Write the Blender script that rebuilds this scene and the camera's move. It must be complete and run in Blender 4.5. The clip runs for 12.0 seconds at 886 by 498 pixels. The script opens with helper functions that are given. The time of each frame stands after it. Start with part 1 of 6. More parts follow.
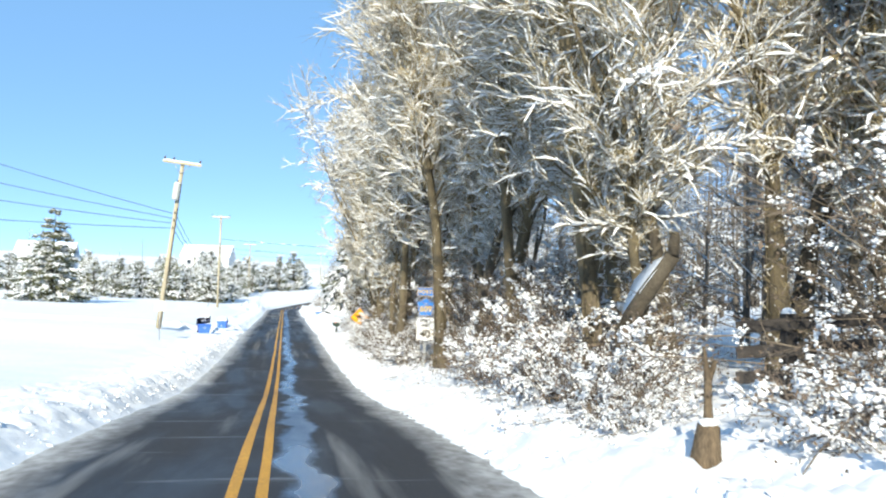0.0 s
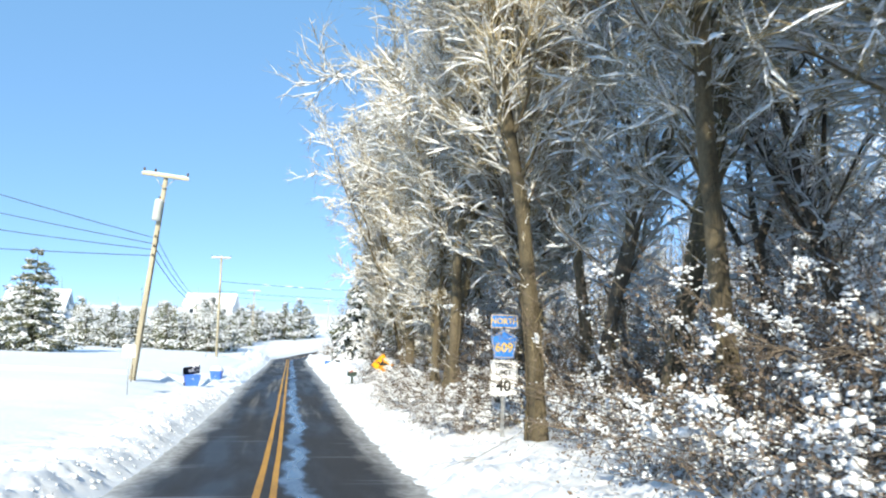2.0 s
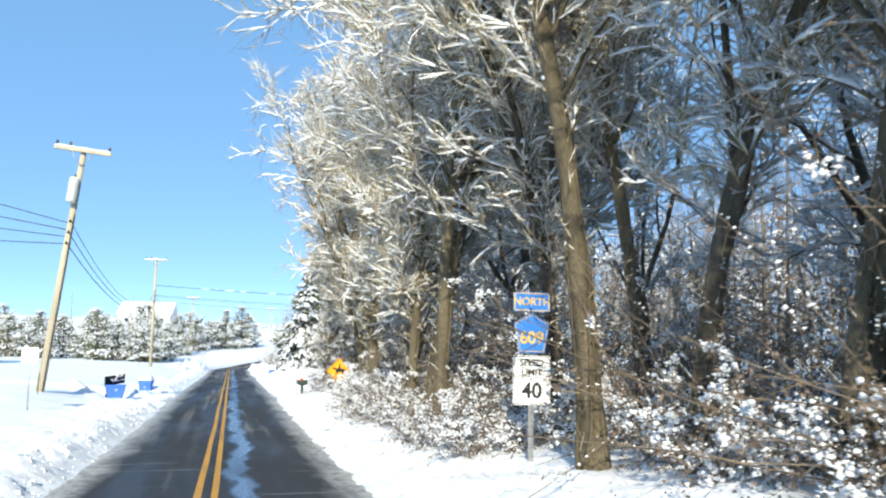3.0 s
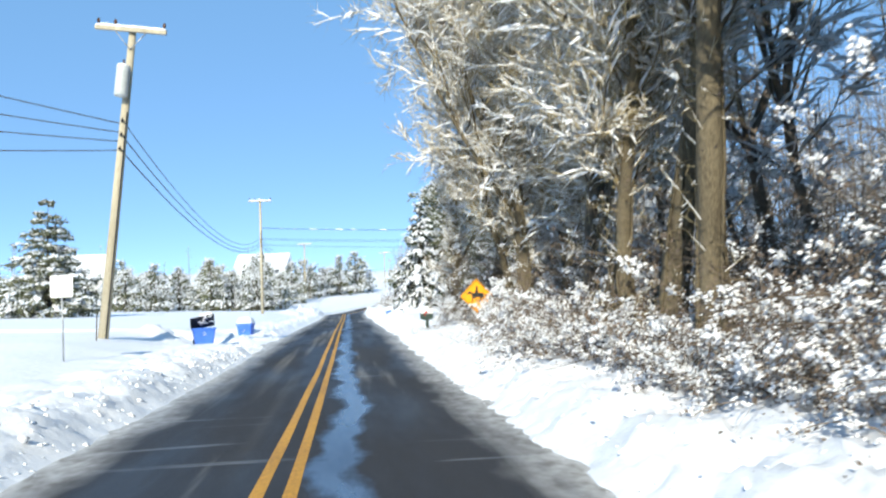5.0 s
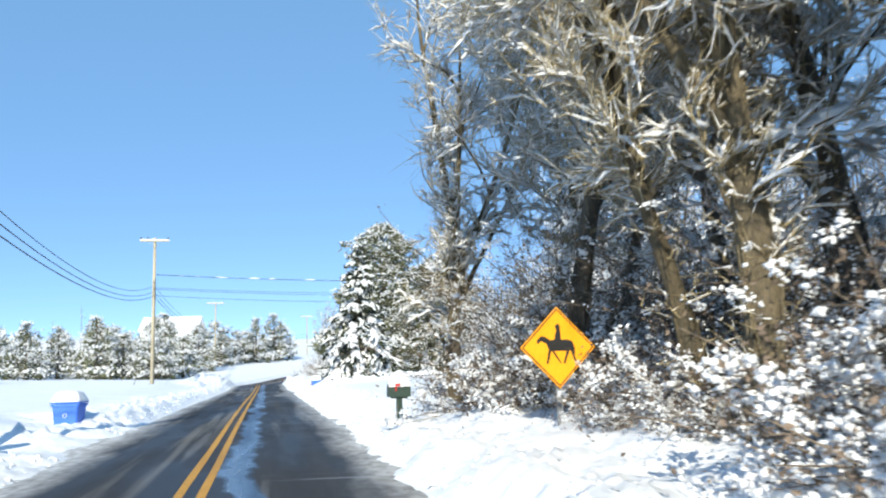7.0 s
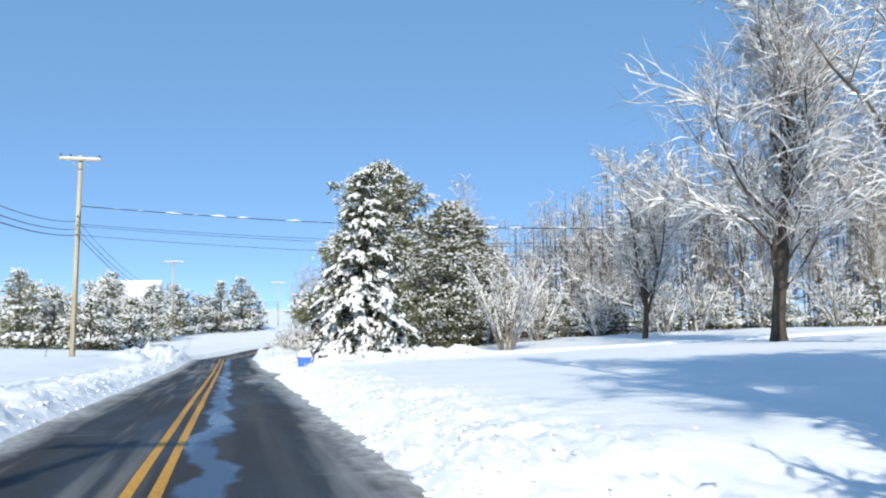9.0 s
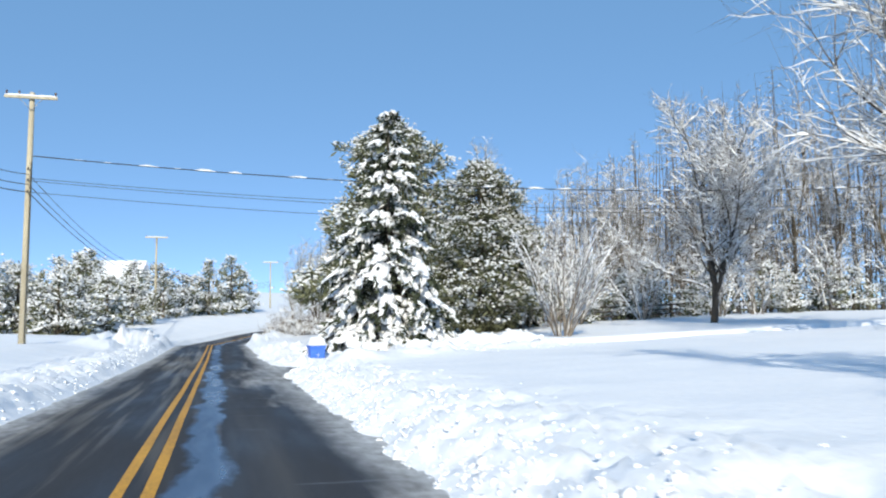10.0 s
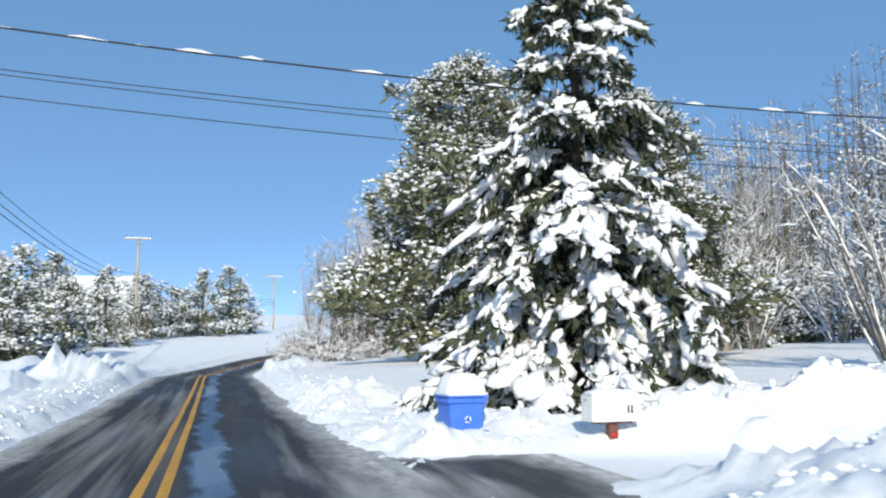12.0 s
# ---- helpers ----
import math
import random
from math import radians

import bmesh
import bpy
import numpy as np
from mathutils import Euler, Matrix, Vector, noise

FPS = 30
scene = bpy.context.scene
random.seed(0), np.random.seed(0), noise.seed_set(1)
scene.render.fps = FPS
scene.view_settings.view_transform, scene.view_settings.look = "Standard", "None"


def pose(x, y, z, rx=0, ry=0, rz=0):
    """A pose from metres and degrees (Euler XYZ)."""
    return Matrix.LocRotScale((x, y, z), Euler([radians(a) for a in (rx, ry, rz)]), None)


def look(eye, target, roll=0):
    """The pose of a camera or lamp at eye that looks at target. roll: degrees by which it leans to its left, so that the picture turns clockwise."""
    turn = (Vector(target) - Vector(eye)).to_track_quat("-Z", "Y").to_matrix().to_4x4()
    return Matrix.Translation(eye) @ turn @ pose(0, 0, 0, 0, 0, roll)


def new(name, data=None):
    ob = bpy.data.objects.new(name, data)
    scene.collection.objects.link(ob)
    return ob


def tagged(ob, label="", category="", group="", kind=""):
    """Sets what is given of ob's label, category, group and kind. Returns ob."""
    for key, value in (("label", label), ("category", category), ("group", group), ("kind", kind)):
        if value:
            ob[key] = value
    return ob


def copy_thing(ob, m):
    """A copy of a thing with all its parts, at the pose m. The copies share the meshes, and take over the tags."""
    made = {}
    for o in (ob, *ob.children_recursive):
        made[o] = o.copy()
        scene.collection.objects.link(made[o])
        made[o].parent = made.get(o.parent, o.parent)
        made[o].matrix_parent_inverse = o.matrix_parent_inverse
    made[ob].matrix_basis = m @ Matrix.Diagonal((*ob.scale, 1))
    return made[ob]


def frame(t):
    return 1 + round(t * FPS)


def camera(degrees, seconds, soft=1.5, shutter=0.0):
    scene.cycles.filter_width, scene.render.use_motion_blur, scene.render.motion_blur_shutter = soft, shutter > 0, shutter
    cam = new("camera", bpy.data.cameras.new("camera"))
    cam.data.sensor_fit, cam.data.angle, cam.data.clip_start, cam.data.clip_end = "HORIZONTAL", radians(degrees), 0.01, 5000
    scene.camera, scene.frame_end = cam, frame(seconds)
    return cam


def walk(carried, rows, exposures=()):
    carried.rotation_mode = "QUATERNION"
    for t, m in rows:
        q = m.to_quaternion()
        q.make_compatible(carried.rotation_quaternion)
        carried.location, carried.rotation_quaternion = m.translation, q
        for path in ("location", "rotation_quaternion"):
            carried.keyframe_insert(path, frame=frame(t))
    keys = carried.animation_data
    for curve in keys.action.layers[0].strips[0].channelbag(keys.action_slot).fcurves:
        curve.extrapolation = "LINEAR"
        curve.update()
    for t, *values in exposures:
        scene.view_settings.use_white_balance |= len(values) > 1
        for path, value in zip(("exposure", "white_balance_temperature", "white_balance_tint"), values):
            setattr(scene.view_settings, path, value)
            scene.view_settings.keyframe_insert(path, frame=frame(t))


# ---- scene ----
cam = camera(57.0, 12.0, soft=2.1, shutter=0.15)
PATH = [
    (0, (0.257, -7.364, 2.01), (0.634, -5.404, 2.147), 1.4),
    (0.5, (0.278, -5.215, 1.938), (0.685, -3.266, 2.121), 0.0),
    (1, (0.248, -2.943, 1.866), (0.639, -0.989, 2.043), 1.1),
    (1.5, (0.276, -0.63, 1.787), (0.694, 1.294, 2.138), 1.4),
    (2, (0.29, 1.937, 1.689), (0.648, 3.888, 1.946), 1.0),
    (2.5, (0.332, 4.433, 1.572), (0.763, 6.361, 1.885), 1.6),
    (3, (0.289, 7.079, 1.43), (0.78, 8.998, 1.712), 0.5),
    (3.2, (0.223, 8.119, 1.369), (0.707, 10.043, 1.626), -1.0),
    (4.8, (0.569, 14.708, 0.826), (0.837, 16.676, 1.06), -1.7),
    (5, (0.63, 15.855, 0.779), (0.863, 17.836, 0.925), -2.3),
    (5.1, (0.639, 16.501, 0.767), (0.866, 18.485, 0.872), -3.0),
    (5.5, (0.645, 19.332, 0.751), (0.953, 21.293, 0.993), -1.2),
    (6, (0.832, 23.006, 0.759), (1.379, 24.904, 1.076), -1.4),
    (6.5, (0.757, 27.192, 0.785), (1.112, 29.133, 1.111), -0.8),
    (7, (0.851, 31.352, 0.806), (1.273, 33.283, 1.115), -1.9),
    (7.5, (0.873, 35.581, 0.85), (1.244, 37.534, 1.069), -1.2),
    (7.7, (0.859, 37.418, 0.873), (1.12, 39.384, 1.137), -1.2),
    (9.3, (0.734, 52.509, 1.115), (1.256, 54.426, 1.349), -0.6),
    (9.5, (0.713, 54.44, 1.146), (1.233, 56.36, 1.347), -0.5),
    (10, (0.683, 59.311, 1.222), (1.206, 61.23, 1.43), -0.6),
    (10.5, (0.643, 64.327, 1.287), (1.125, 66.253, 1.532), 0.3),
    (11, (0.591, 69.268, 1.334), (1.077, 71.192, 1.583), 0.2),
    (11.5, (0.552, 74.269, 1.369), (1.019, 76.2, 1.594), -0.4),
    (12, (0.581, 79.338, 1.399), (1.111, 81.247, 1.667), -0.3),
]
walk(cam, [(t, look(eye, target, roll)) for t, eye, target, roll in PATH],
     exposures=[(0, 0.46, 6950, 3), (2.5, 0.42, 6850, 3), (5, 0.3, 6700, 3), (7.5, 0.24, 6750, 4), (9.3, 0.01, 6750, 5), (10.5, -0.05, 6750, 5), (12, -0.15, 6700, 5)])

# ---- light ----
SUN_EL, SUN_AZ = radians(26.0), radians(195.0)  # azimuth clockwise from +y
world = bpy.data.worlds.new("world")
scene.world = world
world.use_nodes = True
wn = world.node_tree
sky = wn.nodes.new("ShaderNodeTexSky")
sky.sky_type = "NISHITA"
sky.sun_disc = False
sky.sun_elevation, sky.sun_rotation = SUN_EL, SUN_AZ
sky.altitude, sky.air_density, sky.dust_density, sky.ozone_density = 300, 0.32, 0.0, 1.3
wn.nodes["Background"].inputs["Strength"].default_value = 0.33
air = wn.nodes.new("ShaderNodeMix")  # clear winter air: the sky evened out towards azure
air.data_type = "RGBA"
air.inputs["Factor"].default_value = 0.68
air.inputs["B"].default_value = (0.51, 1.17, 2.22, 1)
wn.links.new(sky.outputs[0], air.inputs["A"])
wn.links.new(air.outputs["Result"], wn.nodes["Background"].inputs["Color"])
sun = new("sun", bpy.data.lights.new("sun", "SUN"))
sun.data.energy, sun.data.angle, sun.data.color = 5.0, radians(0.53), (1.0, 0.93, 0.82)
to_sun = Vector((math.sin(SUN_AZ) * math.cos(SUN_EL), math.cos(SUN_AZ) * math.cos(SUN_EL), math.sin(SUN_EL)))
sun.matrix_world = look(to_sun * 100, (0, 0, 0))


# ---- materials ----
def make(name, low, high, rough=0.8, grain=20.0, patch=1.5, bump=0.3, spec=0.3, metal=0.0, per_object=0.0, stretch=(1, 1, 1), bump_at=None, dist=0.02):
    """Principled surface whose colour wanders between low and high at two scales, with a bump."""
    m = bpy.data.materials.new(name)
    m.use_nodes = True
    nt = m.node_tree
    n, l = nt.nodes, nt.links
    bsdf = n["Principled BSDF"]
    bsdf.inputs["Roughness"].default_value = rough
    bsdf.inputs["Metallic"].default_value = metal
    bsdf.inputs["Specular IOR Level"].default_value = spec
    co = n.new("ShaderNodeTexCoord")
    mp = n.new("ShaderNodeMapping")
    mp.inputs["Scale"].default_value = stretch
    l.new(co.outputs["Object"], mp.inputs["Vector"])
    a, b = n.new("ShaderNodeTexNoise"), n.new("ShaderNodeTexNoise")
    a.inputs["Scale"].default_value, b.inputs["Scale"].default_value = grain, patch
    a.inputs["Detail"].default_value, b.inputs["Detail"].default_value = 6, 4
    for x in (a, b):
        l.new(mp.outputs["Vector"], x.inputs["Vector"])
    add = n.new("ShaderNodeMath")
    add.operation = "ADD"
    l.new(a.outputs["Fac"], add.inputs[0])
    l.new(b.outputs["Fac"], add.inputs[1])
    ramp = n.new("ShaderNodeMapRange")
    ramp.inputs["From Min"].default_value, ramp.inputs["From Max"].default_value = 0.7, 1.3
    l.new(add.outputs[0], ramp.inputs["Value"])
    mix = n.new("ShaderNodeMix")
    mix.data_type = "RGBA"
    mix.inputs["A"].default_value, mix.inputs["B"].default_value = (*low, 1), (*high, 1)
    l.new(ramp.outputs["Result"], mix.inputs["Factor"])
    out = mix.outputs["Result"]
    if per_object:
        info, hsv = n.new("ShaderNodeObjectInfo"), n.new("ShaderNodeHueSaturation")
        r = n.new("ShaderNodeMapRange")
        r.inputs["To Min"].default_value, r.inputs["To Max"].default_value = 1 - per_object, 1 + per_object
        l.new(info.outputs["Random"], r.inputs["Value"])
        l.new(r.outputs["Result"], hsv.inputs["Value"])
        l.new(out, hsv.inputs["Color"])
        out = hsv.outputs["Color"]
    l.new(out, bsdf.inputs["Base Color"])
    if bump:
        bp = n.new("ShaderNodeBump")
        bp.inputs["Strength"].default_value, bp.inputs["Distance"].default_value = bump, dist
        src = a
        if bump_at:
            src = n.new("ShaderNodeTexNoise")
            src.inputs["Scale"].default_value, src.inputs["Detail"].default_value = bump_at, 8
            l.new(mp.outputs["Vector"], src.inputs["Vector"])
        l.new(src.outputs["Fac"], bp.inputs["Height"])
        l.new(bp.outputs["Normal"], bsdf.inputs["Normal"])
    return m


SNOW = make("snow", (0.83, 0.85, 0.89), (0.92, 0.92, 0.93), 0.65, 9, 0.6, 0.35, 0.25, bump_at=5, dist=0.06)
SNOW_CLUMP = make("snow_clump", (0.78, 0.80, 0.84), (0.92, 0.92, 0.92), 0.7, 25, 3, 0.5, 0.2, dist=0.03)
BARK = make("bark", (0.065, 0.053, 0.037), (0.22, 0.18, 0.115), 0.9, 26, 1.2, 0.8, 0.15, per_object=0.3, stretch=(3, 3, 0.5), dist=0.03)
BLACK_BARK = make("black_bark", (0.035, 0.03, 0.026), (0.11, 0.092, 0.075), 0.9, 12, 1.2, 0.8, 0.15, stretch=(3, 3, 0.5), dist=0.03)
BARK_DARK = make("dark_bark", (0.055, 0.047, 0.038), (0.185, 0.155, 0.115), 0.9, 26, 1.2, 0.8, 0.15, per_object=0.3, stretch=(3, 3, 0.5), dist=0.03)
TWIG = make("twig_bark", (0.22, 0.175, 0.10), (0.46, 0.38, 0.22), 0.85, 8, 0.8, 0, 0.2, per_object=0.25)
GREY_TWIG = make("grey_twig_bark", (0.11, 0.093, 0.078), (0.27, 0.235, 0.20), 0.85, 8, 0.8, 0, 0.2, per_object=0.25)
VINE = make("vine_bark", (0.09, 0.072, 0.058), (0.25, 0.20, 0.15), 0.9, 8, 0.8, 0, 0.2, per_object=0.25)
LEAF_DRY = make("dry_leaf", (0.09, 0.07, 0.056), (0.25, 0.19, 0.145), 0.8, 8, 0.8, 0, 0.2, per_object=0.2)
PINE_NEEDLE = make("pine_needles", (0.07, 0.08, 0.045), (0.19, 0.195, 0.115), 0.75, 6, 0.7, 0, 0.2, per_object=0.2)
NEEDLE = make("needles", (0.028, 0.038, 0.025), (0.085, 0.098, 0.06), 0.75, 6, 0.7, 0, 0.2, per_object=0.2)
POLE_WOOD = make("pole_wood", (0.34, 0.295, 0.21), (0.56, 0.50, 0.37), 0.85, 14, 1.0, 0.5, 0.2, stretch=(4, 4, 0.4))
FENCE_WOOD = make("fence_wood", (0.02, 0.018, 0.016), (0.07, 0.06, 0.055), 0.8, 14, 2, 0.4, 0.2)
STUMP_WOOD = make("stump_wood", (0.07, 0.052, 0.036), (0.19, 0.14, 0.09), 0.9, 12, 2, 0.8, 0.2, stretch=(3, 3, 0.6))
GALV = make("galvanised_steel", (0.30, 0.31, 0.32), (0.50, 0.51, 0.52), 0.45, 20, 3, 0.1, 0.5, metal=0.7)
GREY_PAINT = make("grey_paint", (0.42, 0.45, 0.43), (0.60, 0.62, 0.60), 0.5, 10, 2, 0.1)
CERAMIC = make("brown_ceramic", (0.06, 0.035, 0.025), (0.12, 0.07, 0.05), 0.25, 10, 2, 0)
WIRE = make("black_cable", (0.015, 0.015, 0.017), (0.04, 0.04, 0.045), 0.6, 30, 3, 0)
SIGN_WHITE = make("white_sheeting", (0.72, 0.73, 0.74), (0.84, 0.84, 0.84), 0.4, 30, 3, 0.02)
SIGN_BLACK = make("black_sheeting", (0.012, 0.012, 0.014), (0.03, 0.03, 0.03), 0.5, 30, 3, 0)
SIGN_BLUE = make("blue_sheeting", (0.03, 0.16, 0.52), (0.06, 0.24, 0.66), 0.4, 30, 3, 0.02)
SIGN_GOLD = make("gold_sheeting", (0.62, 0.40, 0.07), (0.75, 0.52, 0.14), 0.4, 30, 3, 0.02)
SIGN_AMBER = make("amber_sheeting", (0.90, 0.34, 0.012), (1.0, 0.43, 0.025), 0.4, 30, 3, 0.02)
BIN_BLUE = make("blue_plastic", (0.05, 0.15, 0.58), (0.08, 0.21, 0.72), 0.4, 30, 3, 0.05)
BIN_DARK = make("dark_plastic", (0.02, 0.025, 0.03), (0.05, 0.05, 0.055), 0.5, 30, 3, 0.05)
MAIL_GREEN = make("dark_green_enamel", (0.025, 0.045, 0.035), (0.06, 0.085, 0.07), 0.4, 20, 3, 0.05)
MAIL_WHITE = make("white_enamel", (0.70, 0.69, 0.66), (0.82, 0.81, 0.78), 0.45, 12, 2, 0.05)
RED = make("red_enamel", (0.42, 0.02, 0.02), (0.62, 0.04, 0.035), 0.4, 20, 3, 0.05)
POST_BROWN = make("painted_post", (0.10, 0.045, 0.035), (0.22, 0.09, 0.07), 0.7, 15, 2, 0.3)
SIDING = make("pale_siding", (0.52, 0.53, 0.52), (0.66, 0.66, 0.64), 0.6, 4, 0.5, 0.1)
BRICK_RED = make("red_brown_wall", (0.16, 0.07, 0.05), (0.28, 0.13, 0.09), 0.8, 6, 0.8, 0.3)
GLASS = make("dark_window", (0.02, 0.025, 0.03), (0.05, 0.055, 0.06), 0.08, 3, 0.5, 0, 0.6)


def road_material():
    """Asphalt: dark with grit, damp smooth tracks and chalky salt streaks drawn out along the way."""
    m = bpy.data.materials.new("asphalt")
    m.use_nodes = True
    nt = m.node_tree
    n, l = nt.nodes, nt.links
    bsdf = n["Principled BSDF"]
    co = n.new("ShaderNodeTexCoord")

    def noise_at(scale, stretch, detail=5):
        mp, t = n.new("ShaderNodeMapping"), n.new("ShaderNodeTexNoise")
        mp.inputs["Scale"].default_value = stretch
        l.new(co.outputs["Object"], mp.inputs["Vector"])
        l.new(mp.outputs["Vector"], t.inputs["Vector"])
        t.inputs["Scale"].default_value, t.inputs["Detail"].default_value = scale, detail
        return t.outputs["Fac"]

    def band(v, lo, hi):
        r = n.new("ShaderNodeMapRange")
        r.inputs["From Min"].default_value, r.inputs["From Max"].default_value = lo, hi
        l.new(v, r.inputs["Value"])
        return r.outputs["Result"]

    def mixed(f, a, b):
        x = n.new("ShaderNodeMix")
        x.data_type = "RGBA"
        for key, v in (("A", a), ("B", b)):
            if isinstance(v, tuple):
                x.inputs[key].default_value = (*v, 1)
            else:
                l.new(v, x.inputs[key])
        l.new(f, x.inputs["Factor"])
        return x.outputs["Result"]

    grit, patchy = noise_at(60, (1, 1, 1)), noise_at(0.5, (1, 0.4, 1))
    base = mixed(band(grit, 0.3, 0.7), (0.020, 0.021, 0.025), (0.050, 0.051, 0.057))
    base = mixed(band(patchy, 0.35, 0.75), base, (0.040, 0.042, 0.049))
    salt = band(noise_at(1.3, (1.3, 0.06, 1), 8), 0.60, 0.74)
    salt2 = band(noise_at(2.0, (0.12, 1.2, 1), 6), 0.65, 0.76)
    base = mixed(salt, base, (0.20, 0.20, 0.20))
    sep = n.new("ShaderNodeSeparateXYZ")
    l.new(co.outputs["Object"], sep.inputs[0])
    across = n.new("ShaderNodeAttribute")
    across.attribute_name = "across"
    far = n.new("ShaderNodeMath")
    far.operation = "MULTIPLY"
    l.new(band(sep.outputs["Y"], 22, 62), far.inputs[0])
    l.new(band(noise_at(1.5, (1.7, 0.045, 1), 7), 0.50, 0.68), far.inputs[1])
    lane = n.new("ShaderNodeMapRange")
    lane.inputs["From Min"].default_value, lane.inputs["From Max"].default_value = 0.4, -0.6
    lane.inputs["To Min"].default_value, lane.inputs["To Max"].default_value = 0.12, 1.0
    l.new(across.outputs["Fac"], lane.inputs["Value"])
    left = n.new("ShaderNodeMath")
    left.operation = "MULTIPLY"
    l.new(far.outputs[0], left.inputs[0])
    l.new(lane.outputs["Result"], left.inputs[1])
    base = mixed(left.outputs[0], base, (0.25, 0.235, 0.21))
    base = mixed(salt2, base, (0.22, 0.24, 0.27))
    # meltwater with painted sky sheen lying beside the centre line, and slush thinning out from the banks
    xyz = n.new("ShaderNodeSeparateXYZ")
    l.new(co.outputs["Object"], xyz.inputs[0])

    def math_(op, a, b=None, c=None):
        x = n.new("ShaderNodeMath")
        x.operation = op
        for i, v in enumerate((a, b, c)):
            if v is None:
                continue
            if isinstance(v, (int, float)):
                x.inputs[i].default_value = v
            else:
                l.new(v, x.inputs[i])
        return x.outputs[0]

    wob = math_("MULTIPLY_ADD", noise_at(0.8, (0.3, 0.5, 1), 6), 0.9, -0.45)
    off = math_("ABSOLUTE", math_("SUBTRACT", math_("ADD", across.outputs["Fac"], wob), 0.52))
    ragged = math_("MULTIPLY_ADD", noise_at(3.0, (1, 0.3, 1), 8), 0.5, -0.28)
    skyblue_pool = band(math_("SUBTRACT", math_("ADD", 0.25, ragged), off), -0.04, 0.08)
    # the sky's blue reflection is put into the water's base colour
    base = mixed(skyblue_pool, base, (0.065, 0.105, 0.175))
    edge = math_("ABSOLUTE", math_("SUBTRACT", across.outputs["Fac"], 0.08))
    rag2 = math_("MULTIPLY_ADD", noise_at(1.6, (1, 0.35, 1), 7), 0.8, -0.4)
    film = band(math_("ADD", edge, rag2), 1.80, 2.55)
    grain = mixed(band(noise_at(7, (1, 0.5, 1), 9), 0.3, 0.7), (0.30, 0.285, 0.265), (0.70, 0.70, 0.70))
    base = mixed(film, base, grain)
    # packed snow dragged out of the driveway
    dx = math_("SUBTRACT", xyz.outputs["X"], 2.6)
    dy = math_("MULTIPLY", math_("SUBTRACT", xyz.outputs["Y"], 83.0), 0.16)
    away = math_("SQRT", math_("ADD", math_("MULTIPLY", dx, dx), math_("MULTIPLY", dy, dy)))
    spill = band(math_("ADD", away, math_("MULTIPLY_ADD", noise_at(1.2, (1.6, 0.22, 1), 8), 3.4, -1.7)), 1.5, 0.55)
    drag = mixed(band(noise_at(3, (1.2, 0.2, 1), 7), 0.3, 0.7), (0.15, 0.145, 0.14), (0.45, 0.45, 0.45))
    base = mixed(spill, base, drag)
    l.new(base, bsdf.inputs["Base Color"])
    wet = n.new("ShaderNodeMapRange")
    wet.inputs["From Min"].default_value, wet.inputs["From Max"].default_value = 0.38, 0.6
    wet.inputs["To Min"].default_value, wet.inputs["To Max"].default_value = 0.55, 0.9
    l.new(noise_at(0.9, (1, 0.15, 1)), wet.inputs["Value"])
    gloss = math_("MULTIPLY_ADD", skyblue_pool, -0.42, wet.outputs["Result"])
    l.new(math_("MAXIMUM", gloss, 0.22), bsdf.inputs["Roughness"])
    bsdf.inputs["Specular IOR Level"].default_value = 0.3
    bp = n.new("ShaderNodeBump")
    bp.inputs["Strength"].default_value, bp.inputs["Distance"].default_value = 0.35, 0.008
    l.new(grit, bp.inputs["Height"])
    l.new(bp.outputs["Normal"], bsdf.inputs["Normal"])
    return m


ASPHALT = road_material()
YELLOW = make("worn_yellow_paint", (0.42, 0.21, 0.03), (0.72, 0.36, 0.035), 0.6, 30, 1.2, 0.2, stretch=(1, 0.3, 1))


